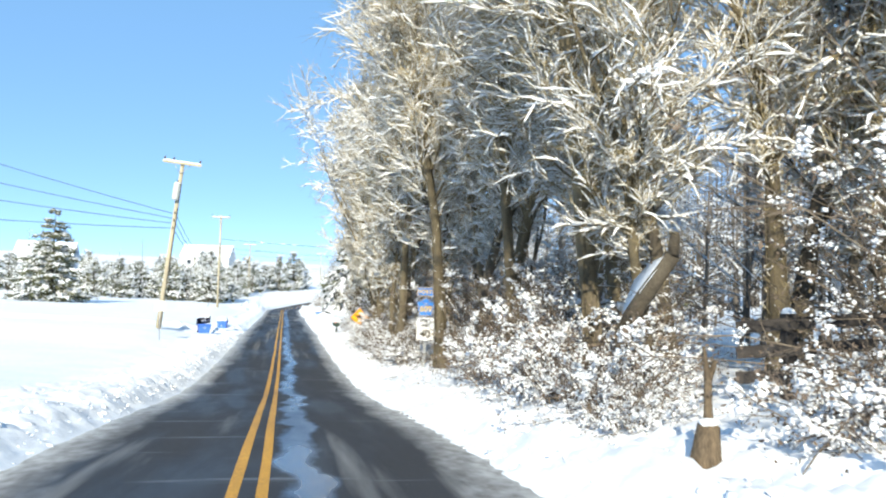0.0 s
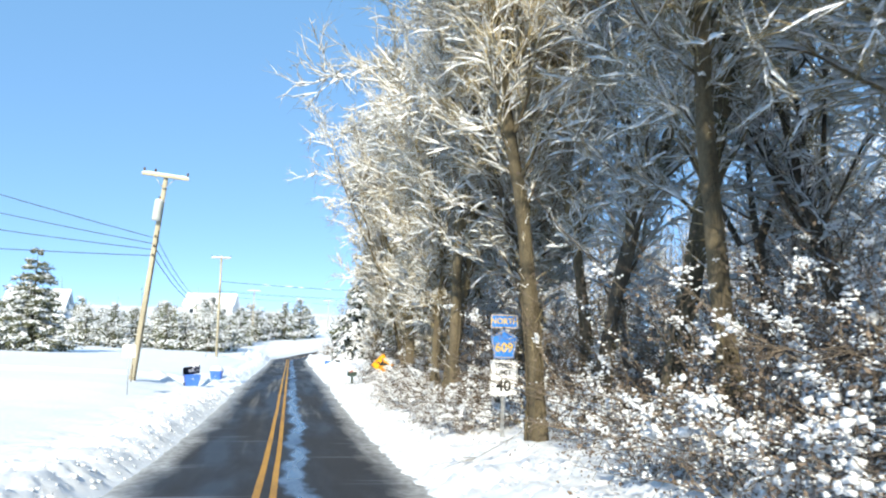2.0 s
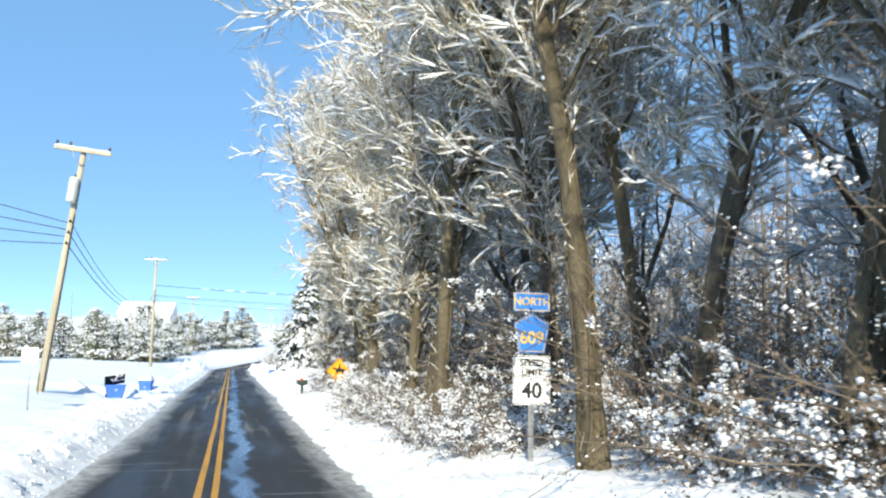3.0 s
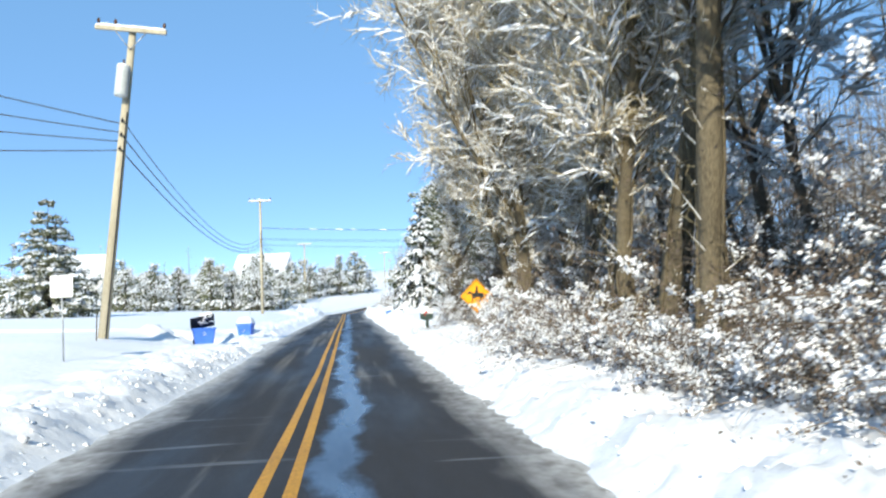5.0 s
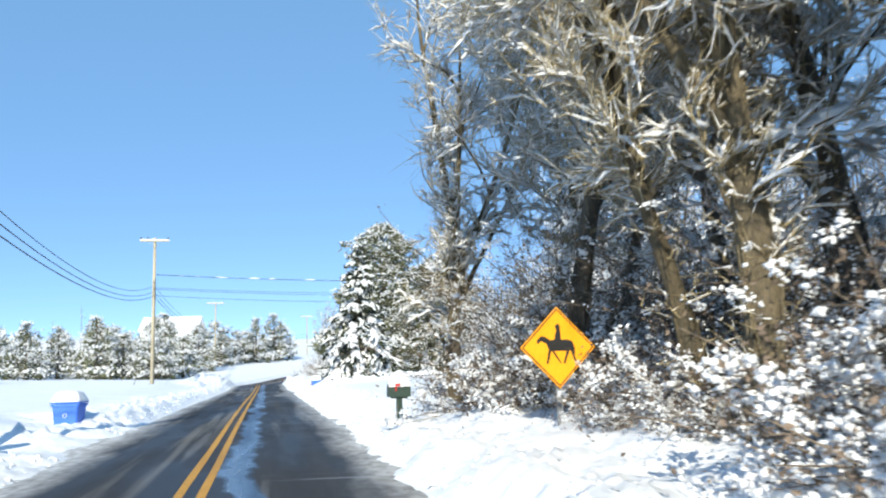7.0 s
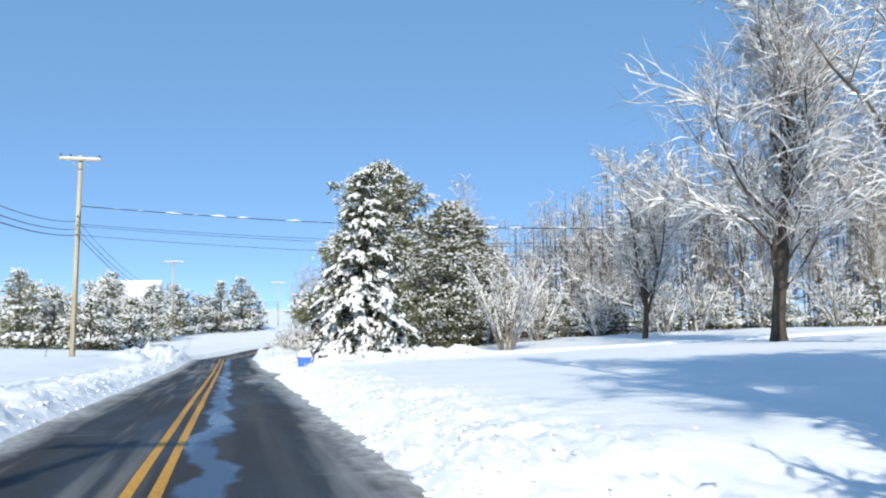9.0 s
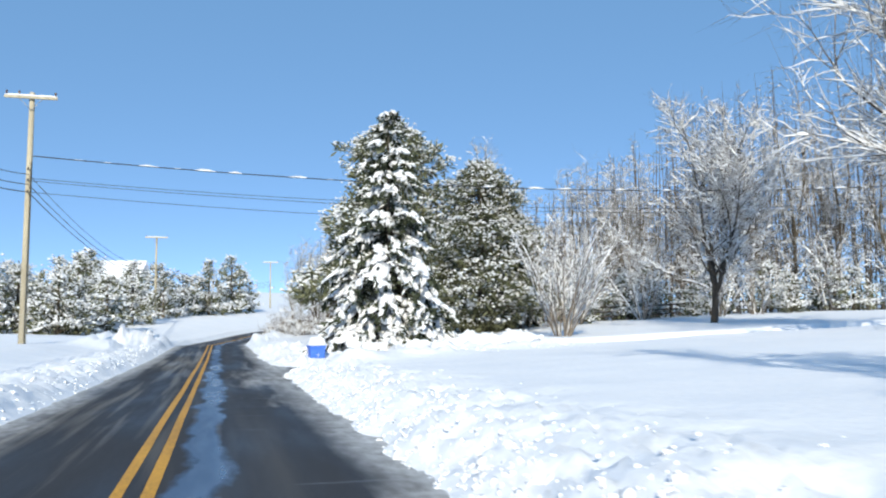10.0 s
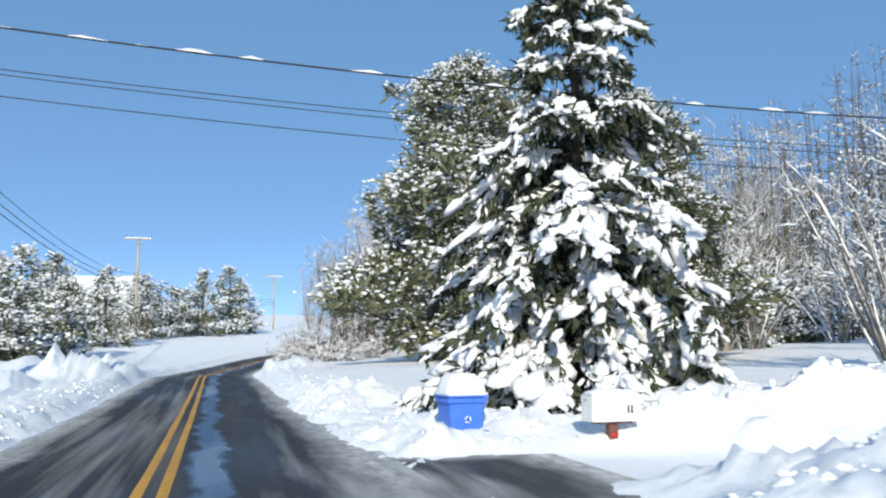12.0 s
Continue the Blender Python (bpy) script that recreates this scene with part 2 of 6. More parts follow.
# ---- mesh tools ----
class Build:
    """Gathers vertices and faces, then makes one mesh of them."""

    def __init__(self):
        self.v, self.f, self.n = [], [], 0

    def add(self, verts, faces):
        self.v.append(np.asarray(verts, float).reshape(-1, 3))
        self.f.extend(tuple(i + self.n for i in f) for f in faces)
        self.n += len(self.v[-1])

    def mesh(self, name, material, smooth=True):
        me = bpy.data.meshes.new(name)
        me.from_pydata(np.concatenate(self.v).tolist() if self.v else [], [], self.f)
        me.materials.append(material)
        if smooth:
            me.polygons.foreach_set("use_smooth", [True] * len(me.polygons))
        me.update()
        return me

    def tube(self, pts, radii, sides=6, cap=False):
        pts = np.asarray(pts, float)
        k = len(pts)
        d = np.gradient(pts, axis=0)
        d /= np.linalg.norm(d, axis=1)[:, None] + 1e-9
        ref = np.array([1.0, 0, 0]) if abs(d[0, 2]) > 0.8 else np.array([0, 0, 1.0])
        u = np.cross(d, ref)
        u /= np.linalg.norm(u, axis=1)[:, None] + 1e-9
        w = np.cross(u, d)
        a = np.arange(sides) * 2 * math.pi / sides
        r = np.asarray(radii, float).reshape(-1, 1, 1) * np.ones((k, 1, 1))
        ring = pts[:, None] + r * (np.cos(a)[None, :, None] * u[:, None] + np.sin(a)[None, :, None] * w[:, None])
        fs = []
        for i in range(k - 1):
            for j in range(sides):
                p, q = i * sides + j, i * sides + (j + 1) % sides
                fs.append((p, q, q + sides, p + sides))
        if cap:
            fs.append(tuple(range(sides))[::-1])
            fs.append(tuple(range((k - 1) * sides, k * sides)))
        self.add(ring.reshape(-1, 3), fs)

    def snow_on(self, pts, radii, wide=1.5, thick=0.05):
        """A rounded ridge of snow along the top of a limb."""
        pts = np.asarray(pts, float)
        k = len(pts)
        d = np.gradient(pts, axis=0)
        d /= np.linalg.norm(d, axis=1)[:, None] + 1e-9
        side = np.stack([d[:, 1], -d[:, 0], 0 * d[:, 0]], 1)
        side /= np.linalg.norm(side, axis=1)[:, None] + 1e-6
        up = np.cross(side, d)
        up *= np.sign(up[:, 2:3] + 1e-9)
        r = np.asarray(radii, float).reshape(-1, 1) * np.ones((k, 1))
        flat = np.clip(np.hypot(d[:, 0], d[:, 1]), 0.12, 1)[:, None]
        wave = (1 + 0.45 * np.sin(17.0 * pts[:, 0] + 23.0 * pts[:, 1] + 31.0 * pts[:, 2]))[:, None]
        w, h = (r * wide * flat + 0.005) * (0.55 + 0.45 * wave), (r * 0.5 + thick * flat) * wave
        ends = np.ones((k, 1))
        ends[0] = ends[-1] = 0.3
        rows = np.stack([pts - side * w + up * r * 0.1, pts + up * (r * 0.3 + h * ends), pts + side * w + up * r * 0.1], 1)
        fs = []
        for i in range(k - 1):
            for j in range(2):
                p = i * 3 + j
                fs.append((p, p + 1, p + 4, p + 3))
        self.add(rows.reshape(-1, 3), fs)

    def box(self, lo, hi, m=None):
        x0, y0, z0 = lo
        x1, y1, z1 = hi
        v = np.array([(x0, y0, z0), (x1, y0, z0), (x1, y1, z0), (x0, y1, z0), (x0, y0, z1), (x1, y0, z1), (x1, y1, z1), (x0, y1, z1)], float)
        if m is not None:
            v = np.array([m @ Vector(p) for p in v])
        self.add(v, [(3, 2, 1, 0), (4, 5, 6, 7), (0, 1, 5, 4), (1, 2, 6, 5), (2, 3, 7, 6), (3, 0, 4, 7)])

    def blob(self, c, size, rng, rings=4, sides=7, rough=0.25):
        """A lump with an uneven skin."""
        v, f = [(0, 0, 1.0)], []
        for i in range(1, rings):
            t = math.pi * i / rings
            for j in range(sides):
                a = 2 * math.pi * (j + 0.5 * (i % 2)) / sides
                v.append((math.sin(t) * math.cos(a), math.sin(t) * math.sin(a), math.cos(t)))
        v.append((0, 0, -1.0))
        v = np.array(v) * (1 + rough * (rng.random((len(v), 1)) * 2 - 1)) * np.asarray(size) + np.asarray(c)
        for j in range(sides):
            f.append((0, 1 + j, 1 + (j + 1) % sides))
            f.append((len(v) - 1, 1 + (rings - 2) * sides + (j + 1) % sides, 1 + (rings - 2) * sides + j))
        for i in range(rings - 2):
            for j in range(sides):
                p, q = 1 + i * sides + j, 1 + i * sides + (j + 1) % sides
                f.append((p, p + sides, q + sides, q))
        self.add(v, f)


    def many(self, form, faces, centres, axes):
        """Copies of a small form: axes holds a 3 x 3 frame for each."""
        centres = np.asarray(centres, float)
        k, m = len(centres), len(form)
        if not k:
            return
        v = np.einsum("mi,kij->kmj", form, axes) + centres[:, None]
        self.v.append(v.reshape(-1, 3))
        fs = (np.asarray(faces)[None] + (self.n + m * np.arange(k))[:, None, None]).reshape(-1, len(faces[0]))
        self.f.extend(map(tuple, fs.tolist()))
        self.n += k * m

    def clots(self, centres, sizes, rng, flat=0.75, big=False):
        """Uneven crumbs of snow, each turned and squashed its own way."""
        k = len(centres)
        form, faces = (ICO, ICO_F) if big else (LUMP, LUMP_F)
        axes = turns(rng, k) * (np.asarray(sizes)[:, None] * rng.uniform(0.6, 1.45, (k, 3)))[:, :, None]
        axes[:, :, 2] *= flat
        for g in range(4):
            self.many(form * (1 + 0.32 * (rng.random((len(form), 1)) * 2 - 1)), faces, np.asarray(centres)[g::4], axes[g::4])

    def flakes(self, centres, size, rng):
        """Withered curled leaves."""
        k = len(centres)
        form = np.array([(-1, 0, 0.25), (0, 0.55, 0), (1, 0, 0.3), (0, -0.6, 0)])
        self.many(form, [(0, 1, 2, 3)], centres, turns(rng, k) * (size * rng.uniform(0.5, 1.5, k))[:, None, None])

    def spikes(self, a, e, r):
        """Fine twigs that taper to a point."""
        a, e = np.asarray(a, float).reshape(-1, 3), np.asarray(e, float).reshape(-1, 3)
        d = e - a
        u = np.cross(d, np.array([0.31, 0.2, 0.93]))
        u /= np.linalg.norm(u, axis=1)[:, None] + 1e-9
        w = np.cross(d, u)
        w /= np.linalg.norm(w, axis=1)[:, None] + 1e-9
        r = np.broadcast_to(np.asarray(r, float), (len(a),))
        axes = np.stack([u * r[:, None], w * r[:, None], d], 1)
        self.many(np.array([(1, 0, 0), (-0.5, 0.87, 0), (-0.5, -0.87, 0), (0, 0, 1.0)]), [(0, 1, 3), (1, 2, 3), (2, 0, 3)], a, axes)


LUMP = np.array([(1, 0, 0), (-1, 0, 0), (0, 1, 0), (0, -1, 0), (0, 0, 1), (0, 0, -1.0)])
LUMP_F = [(0, 2, 4), (2, 1, 4), (1, 3, 4), (3, 0, 4), (2, 0, 5), (1, 2, 5), (3, 1, 5), (0, 3, 5)]
_bm = bmesh.new()
bmesh.ops.create_icosphere(_bm, subdivisions=1, radius=1.0)
ICO = np.array([v.co[:] for v in _bm.verts])
ICO_F = [tuple(v.index for v in f.verts) for f in _bm.faces]
_bm.free()


def turns(rng, k):
    """Random frames."""
    q = rng.normal(0, 1, (k, 4))
    q /= np.linalg.norm(q, axis=1)[:, None]
    w, x, y, z = q.T
    return np.stack([np.stack([1 - 2 * (y * y + z * z), 2 * (x * y - w * z), 2 * (x * z + w * y)], 1),
                     np.stack([2 * (x * y + w * z), 1 - 2 * (x * x + z * z), 2 * (y * z - w * x)], 1),
                     np.stack([2 * (x * z - w * y), 2 * (y * z + w * x), 1 - 2 * (x * x + y * y)], 1)], 1)


def part(name, data, material=None, parent=None, label="", smooth=True, at=None, kind=""):
    """Links a Build or a mesh as one object, under a thing if one is given."""
    if isinstance(data, Build):
        data = data.mesh(name, material, smooth)
    ob = new(name, data)
    if parent:
        ob.parent = parent
    if at is not None:
        ob.matrix_basis = at
    return tagged(ob, label, kind=kind)


def thing(name, label, category, group="", at=None):
    ob = new(name)
    ob.empty_display_size = 0.2
    if at is not None:
        ob.matrix_basis = at
    return tagged(ob, label, category, group)


def bevel(ob, width, segments=2):
    md = ob.modifiers.new("bevel", "BEVEL")
    md.width, md.segments, md.limit_method = width, segments, "ANGLE"
    return ob


# ---- lie of the land ----
ROAD_Y = (-200, -60, -20, -7.4, -3, 2, 7, 11, 15, 19, 27, 35, 45, 54, 64, 74, 80, 100, 115, 122, 130, 145, 165, 185, 215, 250, 300, 400, 600)
ROAD_Z = (4.5, 2.2, 0.98, 0.59, 0.45, 0.26, 0.0, -0.28, -0.53, -0.64, -0.64, -0.57, -0.42, -0.275, -0.13, -0.05, -0.02, 0.16, 0.48, 0.60, 0.50, 0.80, 1.85, 2.6, 3.5, 4.8, 6.8, 10.0, 16.0)
_yy = np.arange(-200, 600, 0.5)
_zz = np.convolve(np.pad(np.interp(_yy, ROAD_Y, ROAD_Z), 8, "edge"), np.ones(17) / 17, "valid")


def road_z(y):
    return np.interp(y, _yy, _zz)


def road_x(y):
    """The centre line: straight, then a bend to the right."""
    d = np.clip(np.asarray(y, float) - 122, 0, None)
    return np.where(d < 65, 0.0042 * d ** 2, 17.745 + 0.546 * (d - 65))


R_EDGE, L_EDGE = 2.42, -2.25


def step(a, b, v):
    t = np.clip((v - a) / (b - a), 0, 1)
    return t * t * (3 - 2 * t)


def drive(x, y):
    """How far a cleared driveway opens the bank here (1: fully)."""
    right = step(85.2, 86.4, y) * (1 - step(90.0, 91.0, y)) * step(1.5, 2.2, x)
    left = step(46.0, 47.5, y) * (1 - step(51, 52.6, y)) * step(1.5, 2.2, -x) * 0.7
    return np.maximum(right, left)


def land(x, y):
    """Smooth height of the snow cover."""
    x, y = np.asarray(x, float), np.asarray(y, float)
    u, z = x - road_x(y), road_z(y)
    hill = 0.055 * np.clip(y - 150, 0, 150) + 0.03 * np.clip(y - 300, 0, 600)
    r = 0.42 * step(R_EDGE - 0.1, R_EDGE + 1.0, u) + 0.10 * step(3.4, 5, u) + 0.045 * np.clip(u - 5, 0, 40)
    woods = step(3.5, 7, u) * (1 - step(46, 56, y)) * 0.35
    lft = 0.40 * step(-(L_EDGE + 0.1), -(L_EDGE - 1.0), -u) + 0.5 * step(4.2, 7.5, -u) * (0.35 + 0.65 * step(30, 40, y) * (1 - step(46, 60, y)) + 0.5 * step(60, 100, y))
    lft = lft + 0.03 * np.clip(-u - 7, 0, 60)
    low = (1 - step(5.5, 11, u)) * (0.66 * step(83, 86, y) * (1 - step(95, 99, y)) + 0.8 * step(46.5, 49, y) * (1 - step(54, 57, y)))
    r = r * (1 - low)
    lft = lft * (1 - 0.5 * step(41.5, 43.5, y) * (1 - step(55, 58, y)) * (1 - step(4.5, 6.5, -u)))
    open_ = drive(u, y)
    fade = step(2.5, 9, np.abs(u))
    rise = np.where(u > 0, r + woods, lft)
    return z - 0.05 + rise * (1 - 0.97 * open_) + fade * np.where(u > 0, 0.5, 1.0) * hill * 0.45 + 0.02 * np.clip(np.abs(u) - 60, 0, 300) * step(60, 200, y)


# ploughed heaps: x, y, radius, height
HEAPS = ((-4.6, 112, 2.2, 0.9), (-5.4, 105, 1.6, 0.5), (-4.2, 119, 2.0, 0.7), (6.6, 84.6, 1.9, 0.45), (4.6, 83.0, 1.2, 0.25), (6.2, 92.0, 1.0, 0.12), (8.2, 91.8, 1.6, 0.35), (4.4, 93.4, 1.5, 0.2),
         (5.15, 91.7, 0.5, 0.28), (5.5, 92.6, 0.8, 0.3), (7.4, 90.9, 0.6, 0.28), (8.6, 90.2, 1.0, 0.5), (10.4, 90.4, 1.2, 0.5), (12.4, 91.0, 1.3, 0.4),
         (3.7, 90.9, 0.5, 0.2), (6.0, 86.6, 1.2, 0.35), (8.6, 86.2, 1.6, 0.5), (11.0, 86.4, 1.6, 0.5), (9.6, 88.2, 1.0, 0.3), (-4.6, 56.0, 1.2, 0.25), (-6.6, 48.2, 1.3, 0.6), (-4.2, 50.2, 0.9, 0.4), (-5.9, 45.4, 1.0, 0.35), (-3.9, 55.0, 0.7, 0.2), (3.6, 100, 1.6, 0.3), (3.8, 120, 2.4, 0.5))


def clump(x, y, s, o=0.0):
    return noise.noise(Vector((x * s + o, y * s, o)))


def snow_z(x, y):
    """Height of the snow with its lumps."""
    z = float(land(x, y))
    u = abs(x - float(road_x(y)))
    if u < 2.0:
        return z
    for hx, hy, hr, hh in HEAPS:
        d2 = ((x - hx) ** 2 + (y - hy) ** 2) / (hr * hr)
        if d2 < 4:
            z += hh * math.exp(-d2 * 1.6) * (1 + 0.7 * clump(x, y, 1.7, 1) + 0.6 * clump(x, y, 3.6, 6) + 0.35 * clump(x, y, 7.3, 8)) * float(step(2.2, 3.0, u))
    k = float(step(2.2, 2.9, u) * (1 - step(3.8, 6.0, u)))
    bank = k * (0.14 * clump(x, y, 0.8) + 0.16 * (0.3 - abs(clump(x, y, 2.1, 5))) + 0.16 * (0.3 - abs(clump(x, y, 4.3, 9))) + 0.08 * clump(x, y, 7.5, 2))
    soft = 0.10 * clump(x, y, 0.12, 3) * float(step(4, 10, u)) + 0.03 * clump(x, y, 0.7, 7) * float(step(3, 5, u))
    if x > 0 and y < 52 and u < 16:
        soft += 0.12 * clump(x, y, 0.9, 11) * float(step(3.6, 5.5, u))
    return z + bank * (1 - 0.7 * float(drive(x - float(road_x(y)), y))) + soft


def spaced(stops):
    out = []
    for a, b, d in stops:
        out += list(np.arange(a, b - 1e-6, d))
    return np.array(out + [stops[-1][1]])


def sheet(name, us, ys, height, material, follow=True):
    """A grid draped along the road."""
    b = Build()
    vs = []
    for y in ys:
        cx = float(road_x(y)) if follow else 0.0
        for u in us:
            vs.append((cx + u, y, height(cx + u, y)))
    w = len(us)
    fs = [(j * w + i, j * w + i + 1, (j + 1) * w + i + 1, (j + 1) * w + i) for j in range(len(ys) - 1) for i in range(w - 1)]
    b.add(vs, fs)
    ob = part(name, b, material)
    across = ob.data.attributes.new("across", "FLOAT", "POINT")  # metres from the centre line
    across.data.foreach_set("value", np.tile(us, len(ys)).astype(np.float32))
    return ob


GX = spaced([(-1500, -300, 200), (-300, -60, 20), (-60, -16, 3), (-16, -7, 0.7), (-7, -4.4, 0.2), (-4.4, -2, 0.1), (-2, 2, 1), (2, 4.6, 0.09), (4.6, 8, 0.2), (8, 13, 0.28), (13, 20, 0.7), (20, 60, 2.5), (60, 300, 20), (300, 1500, 200)])
GY = spaced([(-200, -20, 12), (-20, -8, 1.5), (-8, 60, 0.17), (60, 100, 0.2), (100, 140, 0.9), (140, 260, 4), (260, 600, 20), (600, 3000, 200)])
tagged(sheet("ground", GX, GY, snow_z, SNOW), "deep white snow over fields, verge and lawn", "ground", kind="structure")

# ---- road ----
RY = spaced([(-60, -10, 2), (-10, 110, 0.5), (110, 420, 2)])
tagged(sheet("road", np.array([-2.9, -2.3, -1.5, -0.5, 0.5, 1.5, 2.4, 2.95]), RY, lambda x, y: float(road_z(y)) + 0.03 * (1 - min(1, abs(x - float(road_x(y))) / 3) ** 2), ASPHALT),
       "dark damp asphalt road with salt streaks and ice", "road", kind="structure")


apron = sheet("driveway", np.linspace(2.3, 5.2, 12), np.linspace(85.9, 90.7, 18), lambda x, y: float(road_z(y)) + 0.005 + 0.02 * clump(x, y, 0.5, 4), ASPHALT)
tagged(apron, "dark wet mouth of a driveway between snow heaps", "driveway", kind="structure")
RIM = np.maximum(np.abs(np.linspace(-1, 1, 18))[:, None], np.linspace(-0.2, 1, 12)[None, :])
apron.data.attributes["across"].data.foreach_set("value", (1.2 + 1.7 * RIM ** 2).astype(np.float32).ravel())  # slush thickens to its rim


def ribbon(name, material, mid, half, y0, y1, dy, lift, ragged=0.0, seed=0.0, gap=0.0):
    """A strip lying on the road, with edges that may wander and breaks where it is worn away."""
    b = Build()
    ys = np.arange(y0, y1, dy)
    rows = []
    for y in ys:
        c = float(road_x(y))
        h = half * (1 + ragged * 2.0 * clump(seed, y, 0.35, seed)) + ragged * half * clump(seed, y, 1.7, seed + 4)
        m = mid + ragged * 0.25 * clump(seed, y, 0.2, seed + 2)
        h = max(h, 0.01)
        z = float(road_z(y)) + 0.03 + lift
        rows.append(((c + m - h, y, z - 0.012 * abs(m - h) / 1.0), (c + m + h, y, z - 0.012 * abs(m + h) / 1.0)))
    vs = [p for r in rows for p in r]
    fs = [(2 * i, 2 * i + 1, 2 * i + 3, 2 * i + 2) for i in range(len(ys) - 1) if not gap or clump(seed, ys[i], 0.5, seed + 8) > gap]
    b.add(vs, fs)
    return part(name, b, material)


for side in (-1, 1):
    tagged(ribbon("yellow_line", YELLOW, side * 0.125, 0.055, -60, 300, 0.5, 0.004, 0.06, 3.0 + side), "worn yellow centre line painted on asphalt", "road marking", "double centre line", "structure")


# crumbs and clods of ploughed snow along both banks
crng = np.random.default_rng(17)
clods = Build()
spots, sizes = [], []
for i in range(21500):
    y = -8 + 118 * crng.random()
    s_ = 1 if crng.random() < 0.5 else -1
    u_ = s_ * (2.3 + abs(crng.normal(0, 1.2 if s_ > 0 else 0.85)))
    if i >= 12500:
        u_, y = 2.35 + abs(crng.normal(0, 0.7)), crng.uniform(47, 85)
    elif i % 5 == 0:
        u_, y = crng.uniform(4.0, 13), crng.uniform(84.0, 93.5)
    if (abs(u_) > (5.8 if y > 52 or y < 35 else 4.6) and i % 5) or float(drive(u_, y)) > 0.3:
        continue
    r_ = (0.035 + 0.06 * crng.random() ** 3 if i % 5 == 0 else 0.014) + 0.055 * crng.random() ** 2.2 + (0.03 if crng.random() < 0.04 else 0)
    if i >= 12500:
        r_ = 0.014 + 0.032 * crng.random() ** 2.5
    spots.append((u_, y, snow_z(u_, y) - r_ * 0.7))
    sizes.append(r_)
clods.clots(np.array(spots), np.array(sizes), crng, 0.8, True)
tagged(part("snow_clods", clods, SNOW_CLUMP), "loose clods of ploughed snow along the banks", "snow", kind="stuff")


# ---- trees ----
def limb(rng, start, way, length, segs, bend, lift):
    """Points of a limb that wanders and turns gently up (lift) or down."""
    p, d = np.array(start, float), np.array(way, float)
    pts, drift = [p.copy()], rng.normal(0, bend, 3)
    for _ in range(segs):
        drift = 0.55 * drift + rng.normal(0, bend * 0.8, 3)
        d = d + drift + np.array([0, 0, lift])
        d /= np.linalg.norm(d)
        p = p + d * (length / segs)
        pts.append(p.copy())
    return np.array(pts), d


def along(pts, t):
    k = t * (len(pts) - 1)
    i = min(int(k), len(pts) - 2)
    return pts[i] + (pts[i + 1] - pts[i]) * (k - i), pts[i + 1] - pts[i]


def aside(rng, d, spread):
    """A way that leaves d by about spread radians."""
    d = d / (np.linalg.norm(d) + 1e-9)
    r = rng.normal(0, 1, 3)
    r -= d * (r @ d)
    r /= np.linalg.norm(r) + 1e-9
    return d * math.cos(spread) + r * math.sin(spread)


def vines(b, rng, tp, tr, count):
    """Ropy vines that climb a trunk."""
    for _ in range(count):
        a, turn = rng.uniform(0, 6.28), rng.normal(0, 1.2)
        q = []
        for t in np.linspace(0.02, rng.uniform(0.3, 0.6), 10):
            p, _ = along(tp, t)
            r = np.interp(t, np.linspace(0, 1, len(tr)), tr) + 0.012
            a2 = a + turn * t * 3 + rng.normal(0, 0.12)
            q.append(p + np.array([math.cos(a2) * r, math.sin(a2) * r, 0]))
        b.tube(q, np.linspace(0.035, 0.012, 10) * rng.uniform(0.6, 1.3), 5)


